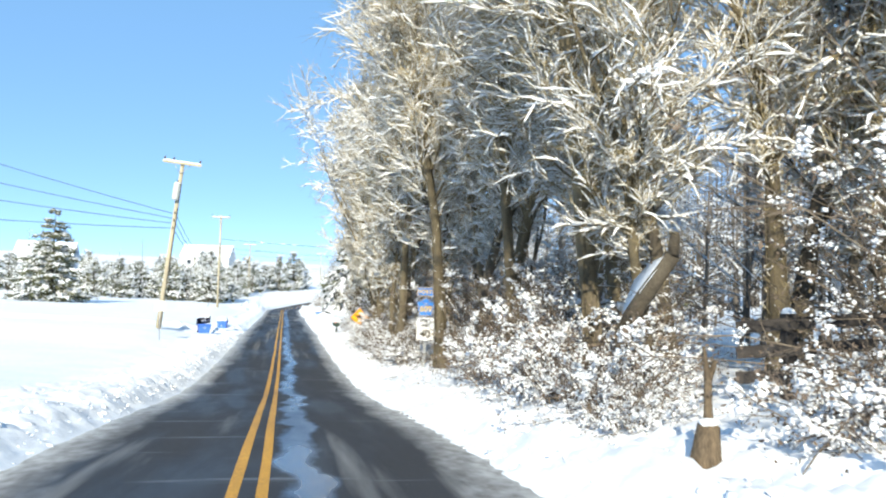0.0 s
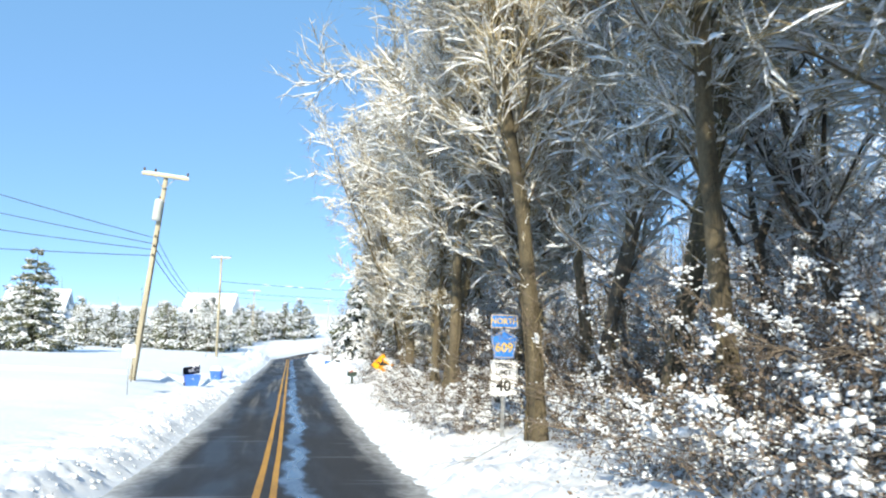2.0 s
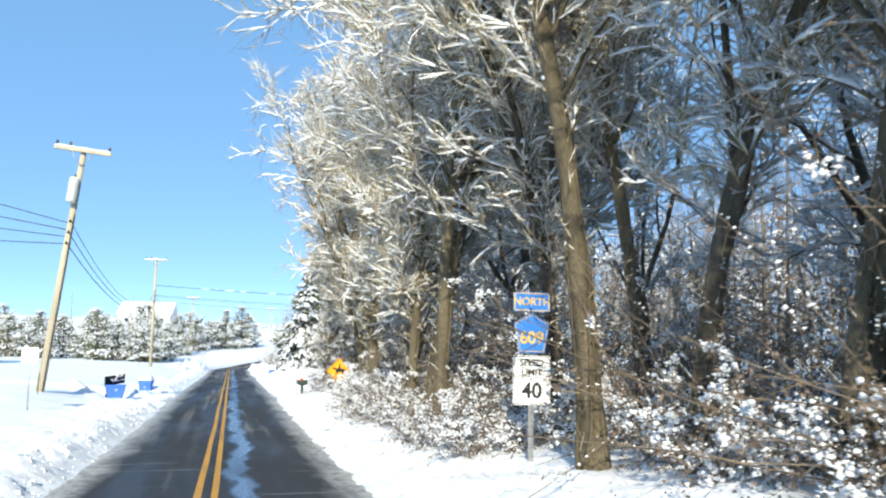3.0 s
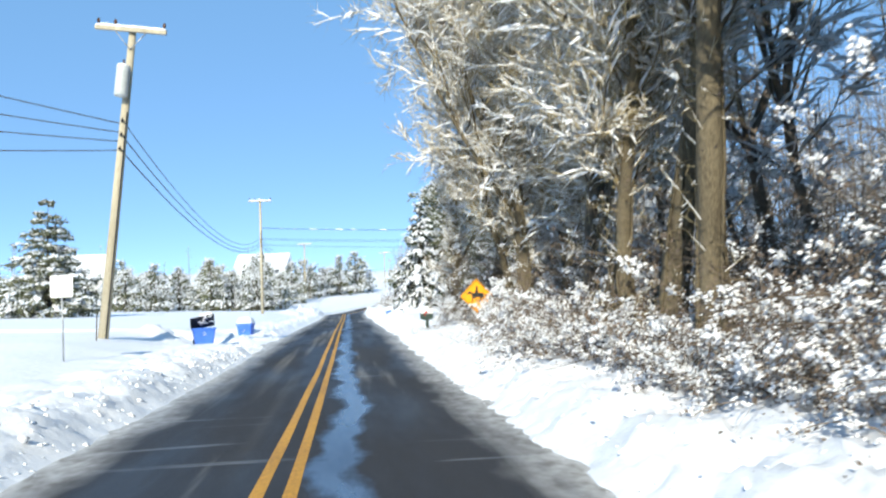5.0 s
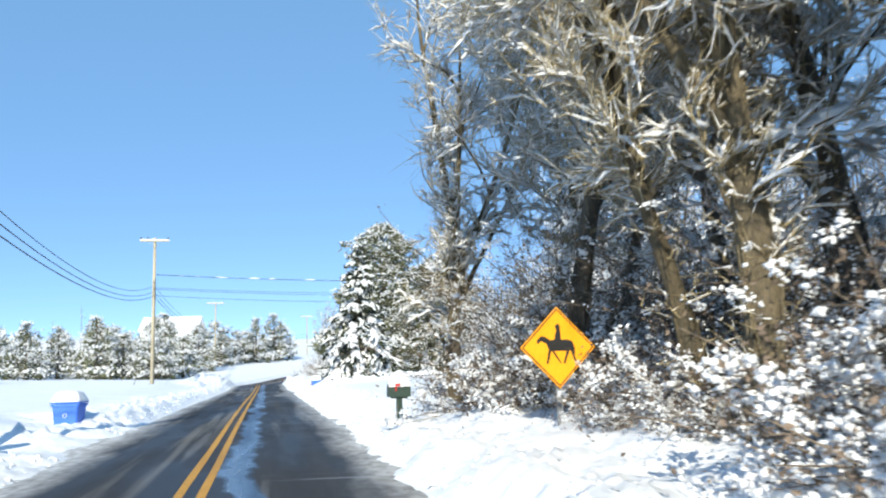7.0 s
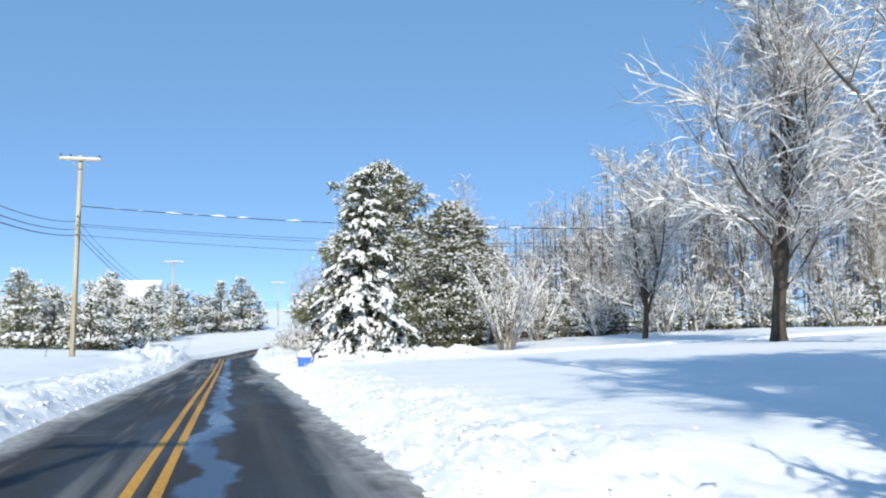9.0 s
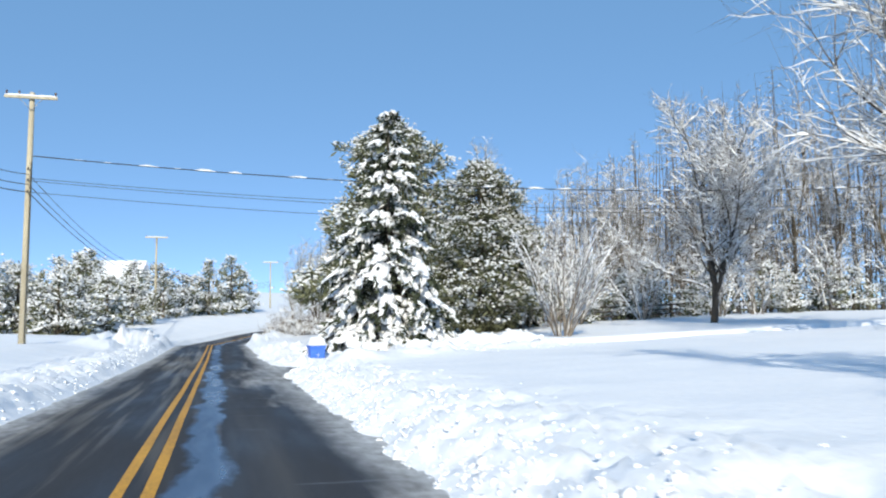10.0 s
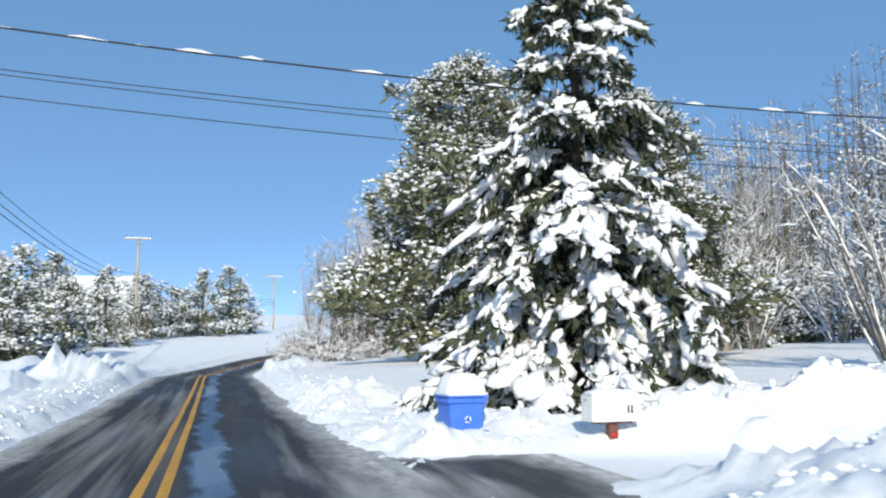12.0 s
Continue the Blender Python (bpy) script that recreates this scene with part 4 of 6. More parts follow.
# ---- conifers ----
def conifer(name, seed, height, radius, label, tiers=20, per=9, sprays=4, blades=10, droop=0.45, clear=0.05, group="", at=None, taper=0.9, snow_big=1.0, cover=0.75, segs=4, upturn=0.1, blade=1.0, needle=None):
    """A conifer of drooping boughs: each carries side sprays of needles, and lumpy ridges of snow along them."""
    rng = np.random.default_rng(seed)
    wood, green, white = Build(), Build(), Build()
    lumps, frames = [], []
    wood.tube([(0, 0, -0.5), (0, 0, height * 0.5), (0.03, 0, height)], [radius * 0.05 + 0.03, radius * 0.02 + 0.02, 0.008], 8)

    def pad(q, w):
        """A drooping row of long lumps, smaller towards both ends."""
        span = np.linalg.norm(q[-1] - q[0])
        k = int(min(15, max(3, span / (w * 0.48))))
        for t in np.linspace(0.03, 0.99, k):
            c, d = along(q, min(t, 0.99))
            d = d / (np.linalg.norm(d) + 1e-9) + rng.normal(0, 0.2, 3)
            sd = np.array([d[1], -d[0], rng.normal(0, 0.35)])
            sd /= np.linalg.norm(sd) + 1e-9
            up = np.cross(sd, d)
            k_ = 0.74 * w * rng.uniform(0.55, 1.25) * (0.6 + 0.45 * math.sin(math.pi * (0.15 + 0.8 * t)))
            lumps.append(c + sd * rng.normal(0, 0.48 * w) + rng.normal(0, 0.1 * w, 3) + (0, 0, 0.28 * w))
            frames.append(np.stack([d * k_ * rng.uniform(0.9, 1.7), sd * k_ * rng.uniform(0.7, 1.25), up * k_ * rng.uniform(0.35, 0.6)]))
            if rng.random() < 0.45:  # a tongue slipping off the edge
                s_ = rng.choice((-1.0, 1.0))
                lumps.append(c + sd * s_ * w * rng.uniform(0.5, 0.9) + (0, 0, -0.1 * w))
                frames.append(np.stack([(d * 0.6 + sd * s_ * 0.4 + (0, 0, -0.6)) * k_ * rng.uniform(0.6, 1.2), sd * k_ * 0.35, up * k_ * 0.35]))

    def spray(q, length):
        for _ in range(blades):
            p, d = along(q, rng.uniform(0.0, 0.98))
            d = d / (np.linalg.norm(d) + 1e-9)
            e = d * rng.uniform(0.4, 1.0) + rng.normal(0, 0.55, 3) + np.array([0, 0, -0.35])
            e = e / np.linalg.norm(e) * blade * rng.uniform(0.10, 0.22) * (0.7 + 0.5 * min(length, 1.5))
            n_ = np.cross(e, rng.normal(0, 1, 3))
            n_ = n_ / (np.linalg.norm(n_) + 1e-9) * blade * rng.uniform(0.012, 0.035) * (0.7 + 0.5 * min(length, 1.5))
            green.add([p, p + e * 0.5 + n_, p + e, p + e * 0.5 - n_], [(0, 1, 2, 3)])

    for i in range(tiers):
        t = (i + rng.uniform(0, 0.6)) / tiers
        r = radius * (1 - t) ** taper + 0.22
        count = max(6, int(per * (0.5 + 0.7 * (1 - t))))
        for j in range(count):
            a = 2 * math.pi * (j + rng.random()) / count + i * 2.4
            z0 = height * (clear + (1 - clear) * t) + rng.normal(0, height * 0.022)
            reach = r * rng.uniform(0.6, 1.15)
            k = np.linspace(0, 1, 6)
            ax = np.array([math.cos(a), math.sin(a), 0.0])
            sag = droop * reach * (1 - 0.6 * t) * rng.uniform(0.7, 1.2)
            z = z0 + upturn * reach * k - sag * k ** 1.6
            pts = np.outer(reach * k, ax)
            pts[:, 2] = z
            pts[1:-1] += rng.normal(0, 0.03 * reach, (4, 3))
            wood.tube(pts[::2] if len(pts) < 6 else pts[[0, 2, 5]], np.array([0.03, 0.018, 0.006]) * (0.5 + radius / 4), 3)
            sx = np.array([-ax[1], ax[0], 0])
            spray(pts, reach)
            spray(pts[3:], reach)
            if rng.random() < min(1.0, cover * 1.6):
                pad(np.array([along(pts, s)[0] for s in np.linspace(0.35, 0.995, segs + 1)]), (0.10 + 0.035 * reach) * snow_big)
            n_s = max(2, int(sprays * (0.6 + 0.5 * reach / max(radius, 0.1))))
            for m in range(n_s * 2):
                s = rng.uniform(0.22, 0.95)
                p, d = along(pts, s)
                sd = 1 if m % 2 else -1
                ln = ((1 - s) * 0.5 + 0.16) * reach * rng.uniform(0.6, 1.1) + 0.08
                way = d / (np.linalg.norm(d) + 1e-9) * rng.uniform(0.5, 0.9) + sx * sd * rng.uniform(0.5, 0.9)
                way[2] -= rng.uniform(0.05, 0.4) * (droop + 0.3)
                q, _ = limb(rng, p, way / np.linalg.norm(way), ln, segs, 0.10, -0.10 * (droop + 0.2))
                spray(q, ln)
                if rng.random() < cover:
                    pad(q, (0.045 + 0.075 * min(ln, 1.2)) * snow_big)
    ob = thing(name, label, "tree", group, at)
    part("trunk", wood, BARK_DARK, ob)
    for g in range(6):
        white.many(ICO * (1 + 0.38 * (rng.random((12, 1)) * 2 - 1)), ICO_F, np.array(lumps)[g::6], np.array(frames)[g::6])
    part("needle_mass", green, needle or NEEDLE, ob, "dark green needles", smooth=False, kind="stuff")
    part("snow", white, SNOW_CLUMP, ob, "thick pads of snow on the boughs", kind="stuff")
    return ob


conifer("spruce", 41, 10.9, 3.55, "big snow-laden spruce beside the mailbox", 15, 11, 4, 24, 0.75, 0.09, at=place(7.85, 94.9), snow_big=1.5, cover=0.55, blade=1.5, taper=0.88)


def bushy_pine(name, seed, height, radius, label, clumps, blades, cover=0.7, group="", at=None, shape=0.55, tuft=0.17, snow_size=1.0):
    """A full-crowned pine: tufts of needles on short boughs, most of them powdered with snow."""
    rng = np.random.default_rng(seed)
    wood, green, white = Build(), Build(), Build()
    wood.tube([(0, 0, -0.5), (0.05, 0, height * 0.5), (0, 0, height * 0.96)], [radius * 0.06 + 0.04, radius * 0.035 + 0.02, 0.02], 7)
    pts, rad = [], []
    for i in range(clumps):
        t = rng.random() ** 1.15
        a = rng.uniform(0, 6.28)
        r = radius * (1 - t) ** shape * (0.6 + 0.4 * step(0.0, 0.2, t)) * math.sqrt(rng.uniform(0.15, 1.0)) * (0.82 + 0.22 * math.sin(t * 19 + seed) + 0.16 * math.sin(3 * a + 7 * t + seed))
        c = np.array([math.cos(a) * r, math.sin(a) * r, height * (0.03 + 0.95 * t)])
        rc = radius * tuft * rng.uniform(0.6, 1.35) * (1.1 - 0.45 * t)
        wood.tube([(0, 0, c[2] - 0.25 * r - 0.05), c], [0.03, 0.01], 3)
        out = np.array([math.cos(a), math.sin(a), 0.25])
        d = rng.normal(0, 0.75, (blades, 3)) + out * 0.7
        d *= (rc * rng.uniform(0.6, 1.4, blades) / np.linalg.norm(d, axis=1))[:, None]
        q = c + rng.normal(0, 0.3 * rc, (blades, 3))
        n_ = np.cross(d, rng.normal(0, 1, (blades, 3)))
        n_ *= (rc * rng.uniform(0.06, 0.14, blades) / (np.linalg.norm(n_, axis=1) + 1e-9))[:, None]
        green.many(np.array([(0, 0, 0), (0.55, 1, 0), (1, 0, 0), (0.55, -1, 0.0)]), [(0, 1, 2, 3)], q, np.stack([d, n_, 0 * d], 1))
        if rng.random() < cover:
            k = rng.integers(12, 22)
            o = rng.normal(0, 0.55, (k, 3)) * rc * (1, 1, 0.45)
            pts.append(c + out * rc * 0.5 + o + np.array([0, 0, rc * 0.35]))
            rad.append(rc * rng.uniform(0.06, 0.22, k) * snow_size)
    white.clots(np.concatenate(pts), np.concatenate(rad), rng, 0.55)
    ob = thing(name, label, "tree", group, at)
    part("trunk", wood, BARK_DARK, ob)
    part("needle_mass", green, PINE_NEEDLE, ob, "grey-green needles", smooth=False, kind="stuff")
    part("snow", white, SNOW_CLUMP, ob, "snow powdered over the crown", kind="stuff")
    return ob


pine_a = bushy_pine("pine", 42, 16.6, 7.6, "tall full pine powdered with snow behind the spruce", 1050, 26, 0.92, "pines behind the spruce", at=place(13.5, 121.0), shape=0.42, tuft=0.095, snow_size=1.2)
for x, y, turn, size in ((16.6, 108.5, 250, 0.66), (20.5, 113.5, 30, 0.5)):
    copy_thing(pine_a, place(x, y, turn, size))
far_a = bushy_pine("pine", 43, 6.6, 2.9, "young snow-dusted pine at the field edge", 90, 11, 0.85, "field edge pines", at=place(-13.5, 139), shape=0.6, tuft=0.24, snow_size=1.25)
far_b = bushy_pine("pine", 44, 5.6, 3.0, "small rounded pine powdered with snow", 84, 11, 0.9, "field edge pines", at=place(-18, 146), shape=0.45, tuft=0.25, snow_size=1.25)
conifer("pine", 45, 10.2, 4.2, "broad old pine standing in the snowy field", 14, 10, 5, 14, 0.22, 0.06, at=place(-25.2, 90), taper=0.75, snow_big=1.0, cover=0.5, upturn=0.12, blade=1.7, needle=PINE_NEEDLE)
LEFT_PINES = [(2.2, 190), (3.6, 195), (-11, 134), (-16, 136), (-20, 141), (-9.8, 143), (-24, 139), (-29, 143), (-34, 146), (-38, 142), (-43, 148), (-14, 152), (-21, 156), (-28, 158), (-9, 158), (-48, 152), (-55, 150), (-4.5, 178), (-1, 183), (-12, 176), (-18, 180),
              (-12, 131), (-18.5, 133), (-22, 147), (-26, 133), (-31, 137), (-40, 138), (-46, 143), (-52, 144), (-58, 148), (-65, 152), (-70, 155), (-6.5, 171), (-3, 187), (-15, 168), (-22, 166), (-61, 158), (-35, 165), (-45, 170), (-8.5, 188), (-26, 175)]
prng = np.random.default_rng(8)
for i, (x, y) in enumerate(LEFT_PINES):
    copy_thing((far_a, far_b)[i % 2], place(x, y, prng.uniform(0, 360), prng.uniform(0.85, 1.3)))


# ---- poles and wires ----
def utility_pole(name, label, base, top, radius, arm, arm_z, seed, transformer=0.0, lean_arm=0.0, snow=True, far=False):
    """A wooden pole with a crossarm, braces, insulators and, on one, a transformer can."""
    rng = np.random.default_rng(seed)
    base, top = Vector(base), Vector(top)
    h = (top - base).length
    up = (top - base).normalized()
    m = Matrix.Translation(base) @ Vector((0, 0, 1)).rotation_difference(up).to_matrix().to_4x4()
    ob = thing(name, label, "utility pole", "roadside utility poles", m)
    b = Build()
    b.tube([(0, 0, -0.6), (0, 0, h * 0.5), (0, 0, h)], [radius, radius * 0.85, radius * 0.68], 14, True)
    part("pole", b, POLE_WOOD, ob, "weathered round timber pole")
    turn = pose(0, 0, 0, 0, 0, lean_arm)
    b = Build()
    b.box((-arm, -radius - 0.10, arm_z), (arm, -radius + 0.01, arm_z + 0.12), turn)
    bevel(part("crossarm", b, POLE_WOOD, ob, "timber crossarm", smooth=False), 0.012)
    if snow:
        b = Build()
        xs = np.linspace(-arm, arm, 14)
        rows = []
        for i, x in enumerate(xs):
            t = 0.09 * (0.4 if i in (0, 13) else rng.uniform(0.75, 1.15))
            for o, z in ((-0.07, 0), (-0.05, t * 0.8), (0, t), (0.05, t * 0.8), (0.07, 0)):
                rows.append(turn @ Vector((x, -radius - 0.045 + o, arm_z + 0.12 + z)))
        b.add(rows, [(i * 5 + j, i * 5 + j + 1, i * 5 + j + 6, i * 5 + j + 5) for i in range(13) for j in range(4)])
        part("snow", b, SNOW_CLUMP, ob, "ridge of snow on the crossarm")
    for s in (-1, 1):
        b = Build()
        b.tube([turn @ Vector((s * arm * 0.45, -radius - 0.05, arm_z + 0.02)), (0, -radius * 0.9, arm_z - 0.55)], [0.016, 0.016], 6, True)
        part("brace", b, GALV, ob)
    for x in (-arm * 0.92, -arm * 0.45, arm * 0.92):
        b = Build()
        c = turn @ Vector((x, -radius - 0.045, arm_z + 0.10))
        b.tube([c, c + Vector((0, 0, 0.10)), c + Vector((0, 0, 0.16)), c + Vector((0, 0, 0.24)), c + Vector((0, 0, 0.27))], [0.014, 0.02, 0.055, 0.045, 0.02], 10, True)
        part("insulator", b, CERAMIC, ob)
    if transformer:
        b = Build()
        c = Vector((-0.07, -radius - 0.20, transformer))
        b.tube([c, c + Vector((0, 0, 0.03)), c + Vector((0, 0, 0.86)), c + Vector((0, 0, 0.92)), c + Vector((0, 0, 0.95))], [0.17, 0.2, 0.2, 0.215, 0.1], 20, True)
        can = part("transformer", b, GREY_PAINT, ob, "grey transformer can")
        b = Build()
        b.tube([c + Vector((0, 0, 0.95)), c + Vector((0, 0, 1.03)), c + Vector((0, 0, 1.18))], [0.03, 0.05, 0.02], 10, True)
        part("bushing", b, CERAMIC, can)
        b = Build()
        b.blob(c + Vector((0, 0, 0.96)), (0.19, 0.19, 0.07), rng, 5, 10, 0.08)
        part("snow_cap", b, SNOW_CLUMP, can)
        for dz in (0.15, 0.75):
            b = Build()
            b.box((-0.12, -radius - 0.06, transformer + dz), (0.0, -radius * 0.5, transformer + dz + 0.06))
            part("bracket", b, GALV, can, smooth=False)
    # cable clamps and riser lower on the pole
    if not far:
        for z in (h * 0.60, h * 0.645, h * 0.69):
            b = Build()
            b.tube([(-0.02, -radius * 0.8, z), (0.04, -radius - 0.16, z + 0.02)], [0.045, 0.03], 8, True)
            part("clamp", b, WIRE, ob)
        b = Build()
        b.tube([(radius * 0.7, -radius * 0.75, 0.1), (radius * 0.62, -radius * 0.7, h * 0.72)], [0.018, 0.018], 6, True)
        part("riser_cable", b, WIRE, ob)
    return ob


def wire(a, b_, sag, r=0.012, label="black overhead cable strung between utility poles", snow=False, n_=26):
    b = Build()
    t = np.linspace(0, 1, n_)
    pts = np.outer(1 - t, a) + np.outer(t, b_)
    pts[:, 2] -= sag * 4 * t * (1 - t)
    b.tube(pts, np.full(n_, r), 5)
    ob = part("overhead_cable", b, WIRE)
    tagged(ob, label, "cable", "overhead cables")
    if snow:
        rng = np.random.default_rng(7)
        b = Build()
        fine = np.linspace(0.02, 0.98, 150)
        q = np.outer(1 - fine, a) + np.outer(fine, b_)
        q[:, 2] -= sag * 4 * fine * (1 - fine)
        i = 0
        while i < 146:
            if rng.random() < 0.55:
                k = int(rng.integers(2, 5))
                b.snow_on(q[i:i + k], np.full(len(q[i:i + k]), r * 1.1), 1.5, 0.06)
                i += k
            i += 1
        part("snow", b, SNOW_CLUMP, ob, "broken crust of snow on the cable", kind="stuff")
    return ob


P1B, P1T = (-6.75, 41.5, 0.15), (-5.85, 41.9, 10.0)
P2B, P2T = (-8.14, 100.9, 0.9), (-8.14, 100.9, 12.85)
P3B, P3T = (-7.05, 164.4, 2.6), (-7.05, 164.4, 13.6)
P4B, P4T = (9.56, 215.3, 3.5), (9.56, 215.3, 15.2)
P0T = (-6.6, -12, 10.5)
utility_pole("utility_pole", "leaning timber pole with transformer and snowy crossarm", P1B, P1T, 0.16, 1.08, 9.68, 1, 7.55)
utility_pole("utility_pole", "upright timber pole with snowy crossarm by the bend", P2B, P2T, 0.17, 1.15, 11.6, 2, 0.0)
utility_pole("utility_pole", "distant timber pole with crossarm beside young pines", P3B, P3T, 0.16, 1.3, 10.7, 3, far=True)
utility_pole("utility_pole", "far timber pole with crossarm on the hill", P4B, P4T, 0.17, 1.4, 11.4, 4, far=True)


def mix3(a, b_, t):
    return tuple(p + (q - p) * t for p, q in zip(a, b_))


h1 = [mix3(P1B, P1T, k) for k in (0.60, 0.645, 0.69)]
h2 = [mix3(P2B, P2T, k) for k in (0.60, 0.63, 0.67)]
h3 = [mix3(P3B, P3T, k) for k in (0.60, 0.63, 0.67)]
h4 = [mix3(P4B, P4T, k) for k in (0.6, 0.63, 0.67)]
for i in range(3):
    wire(h1[i], h2[i], 1.75 + 0.15 * i, 0.022 - 0.003 * i)
    wire(h2[i], h3[i], 1.5, 0.022 - 0.003 * i)
    wire(h3[i], h4[i], 1.2, 0.02)
for i, dz in enumerate((6.5, 8.6, 10.4, 12.4)):
    wire((h1[0][0], h1[0][1], h1[0][2] + 0.28 * i), (-27, 39, dz), 0.2, 0.018, "black service cable running to the houses")
wire(mix3(P2B, P2T, 0.745), (42, 100.2, 10.2), 0.9, 0.028, "black cable across the road carrying broken snow", True)
for t, zz in ((0.645, 8.9), (0.655, 9.2), (0.60, 8.2)):
    wire(mix3(P2B, P2T, t), (42, 100.2, zz), 0.9, 0.014, "thin black cable crossing above the road")


# ---- signs ----
def text_on(body, size, material, parent, at, name="lettering", bold=0.0):
    c = bpy.data.curves.new(name, "FONT")
    c.body, c.size, c.align_x, c.align_y, c.extrude, c.offset = body, size, "CENTER", "CENTER", 0.001, bold
    ob = new(name, c)
    dg = bpy.context.evaluated_depsgraph_get()
    me = bpy.data.meshes.new_from_object(ob.evaluated_get(dg))
    bpy.data.objects.remove(ob)
    bpy.data.curves.remove(c)
    me.materials.clear()
    me.materials.append(material)
    return part(name, me, None, parent, at=at)


def plate(name, outline, thick, material, parent, y=0.0, label=""):
    """A flat panel, outline in x and z, facing -y."""
    b = Build()
    k = len(outline)
    b.add([(x, y, z) for x, z in outline] + [(x, y + thick, z) for x, z in outline],
          [tuple(range(k)), tuple(range(k, 2 * k))[::-1]] + [(i, i + k, (i + 1) % k + k, (i + 1) % k) for i in range(k)])
    return part(name, b, material, parent, label, smooth=False)


def rounded(w, h, r, cx=0.0, cz=0.0, k=4):
    out = []
    for sx, sz, a0 in ((1, 1, 0), (-1, 1, 90), (-1, -1, 180), (1, -1, 270)):
        for i in range(k + 1):
            a = radians(a0 + 90 * i / k)
            out.append((cx + sx * (w / 2 - r) + r * math.cos(a), cz + sz * (h / 2 - r) + r * math.sin(a)))
    return out


def scaled(o, k, cx, cz):
    return [(cx + (x - cx) * k, cz + (z - cz) * k) for x, z in o]


UPRIGHT = pose(0, 0, 0, 90, 0, 0)


def u_post(parent, h, y=0.03, lean=0.0):
    b = Build()
    for x0, x1, d0, d1 in ((-0.032, -0.022, 0, 0.035), (0.022, 0.032, 0, 0.035), (-0.032, 0.032, 0.03, 0.037), (-0.045, -0.030, 0, 0.006), (0.030, 0.045, 0, 0.006)):
        b.box((x0, y + d0, -0.5), (x1, y + d1, h))
    return part("post", b, GALV, parent, "galvanised channel post", smooth=False)


z0 = snow_z(4.82, 19.2)
route = thing("route_and_speed_sign", "white speed limit sign under blue county route shield", "road sign", at=pose(4.82, 19.2, z0, 0, 0.6, 0))
zb = 0.83 - z0
u_post(route, zb + 1.7)
speed = plate("speed_limit_panel", rounded(0.61, 0.762, 0.04, 0, zb + 0.381), 0.003, SIGN_WHITE, route, -0.004, "white panel with black lettering")
plate("border", rounded(0.585, 0.737, 0.035, 0, zb + 0.381), 0.001, SIGN_BLACK, speed, -0.0055)
plate("face", rounded(0.562, 0.714, 0.03, 0, zb + 0.381), 0.001, SIGN_WHITE, speed, -0.007)
for word, size, zz in (("SPEED", 0.145, 0.645), ("LIMIT", 0.145, 0.495), ("40", 0.33, 0.21)):
    text_on(word, size, SIGN_BLACK, speed, Matrix.Translation((0, -0.0085, zb + zz)) @ UPRIGHT, bold=0.004 if size < 0.2 else 0.008)
shield_out = [(-0.21, -0.30), (0.21, -0.30), (0.30, 0.16), (0.0, 0.32), (-0.30, 0.16)]
zs = zb + 1.10
shield = plate("route_shield", [(x, zs + z) for x, z in shield_out], 0.003, SIGN_BLUE, route, -0.004, "blue pentagon county shield")
for i in range(5):
    (xa, za), (xb, zb2) = shield_out[i], shield_out[(i + 1) % 5]
    b = Build()
    a_, c_ = Vector((xa * 0.92, -0.006, zs + za * 0.92)), Vector((xb * 0.92, -0.006, zs + zb2 * 0.92))
    b.tube([a_, c_], [0.007, 0.007], 4)
    part("edge_line", b, SIGN_GOLD, shield)
text_on("609", 0.27, SIGN_GOLD, shield, Matrix.Translation((0, -0.006, zs - 0.07)) @ UPRIGHT, bold=0.006)
north = plate("direction_panel", rounded(0.61, 0.305, 0.03, 0, zb + 1.60), 0.003, SIGN_BLUE, route, -0.004, "blue panel reading north in gold")
plate("border", rounded(0.59, 0.285, 0.025, 0, zb + 1.60), 0.001, SIGN_GOLD, north, -0.0055)
plate("face", rounded(0.555, 0.25, 0.02, 0, zb + 1.60), 0.001, SIGN_BLUE, north, -0.007)
text_on("NORTH", 0.175, SIGN_GOLD, north, Matrix.Translation((0, -0.0085, zb + 1.60)) @ UPRIGHT, bold=0.003)

z0 = snow_z(4.74, 42.0)
horse = thing("equestrian_warning_sign", "amber diamond warning sign with a black silhouette", "road sign", at=pose(4.74, 42.0, z0, 0, 0, 4))
zc = 1.15 - z0
u_post(horse, zc + 0.45)


def diamond(s):
    return [(0, zc - s), (s, zc), (0, zc + s), (-s, zc)]


dpl = plate("diamond_panel", diamond(0.555), 0.003, SIGN_AMBER, horse, -0.004, "amber diamond panel")
plate("border", diamond(0.53), 0.001, SIGN_BLACK, dpl, -0.0055)
plate("face", diamond(0.507), 0.001, SIGN_AMBER, dpl, -0.007)
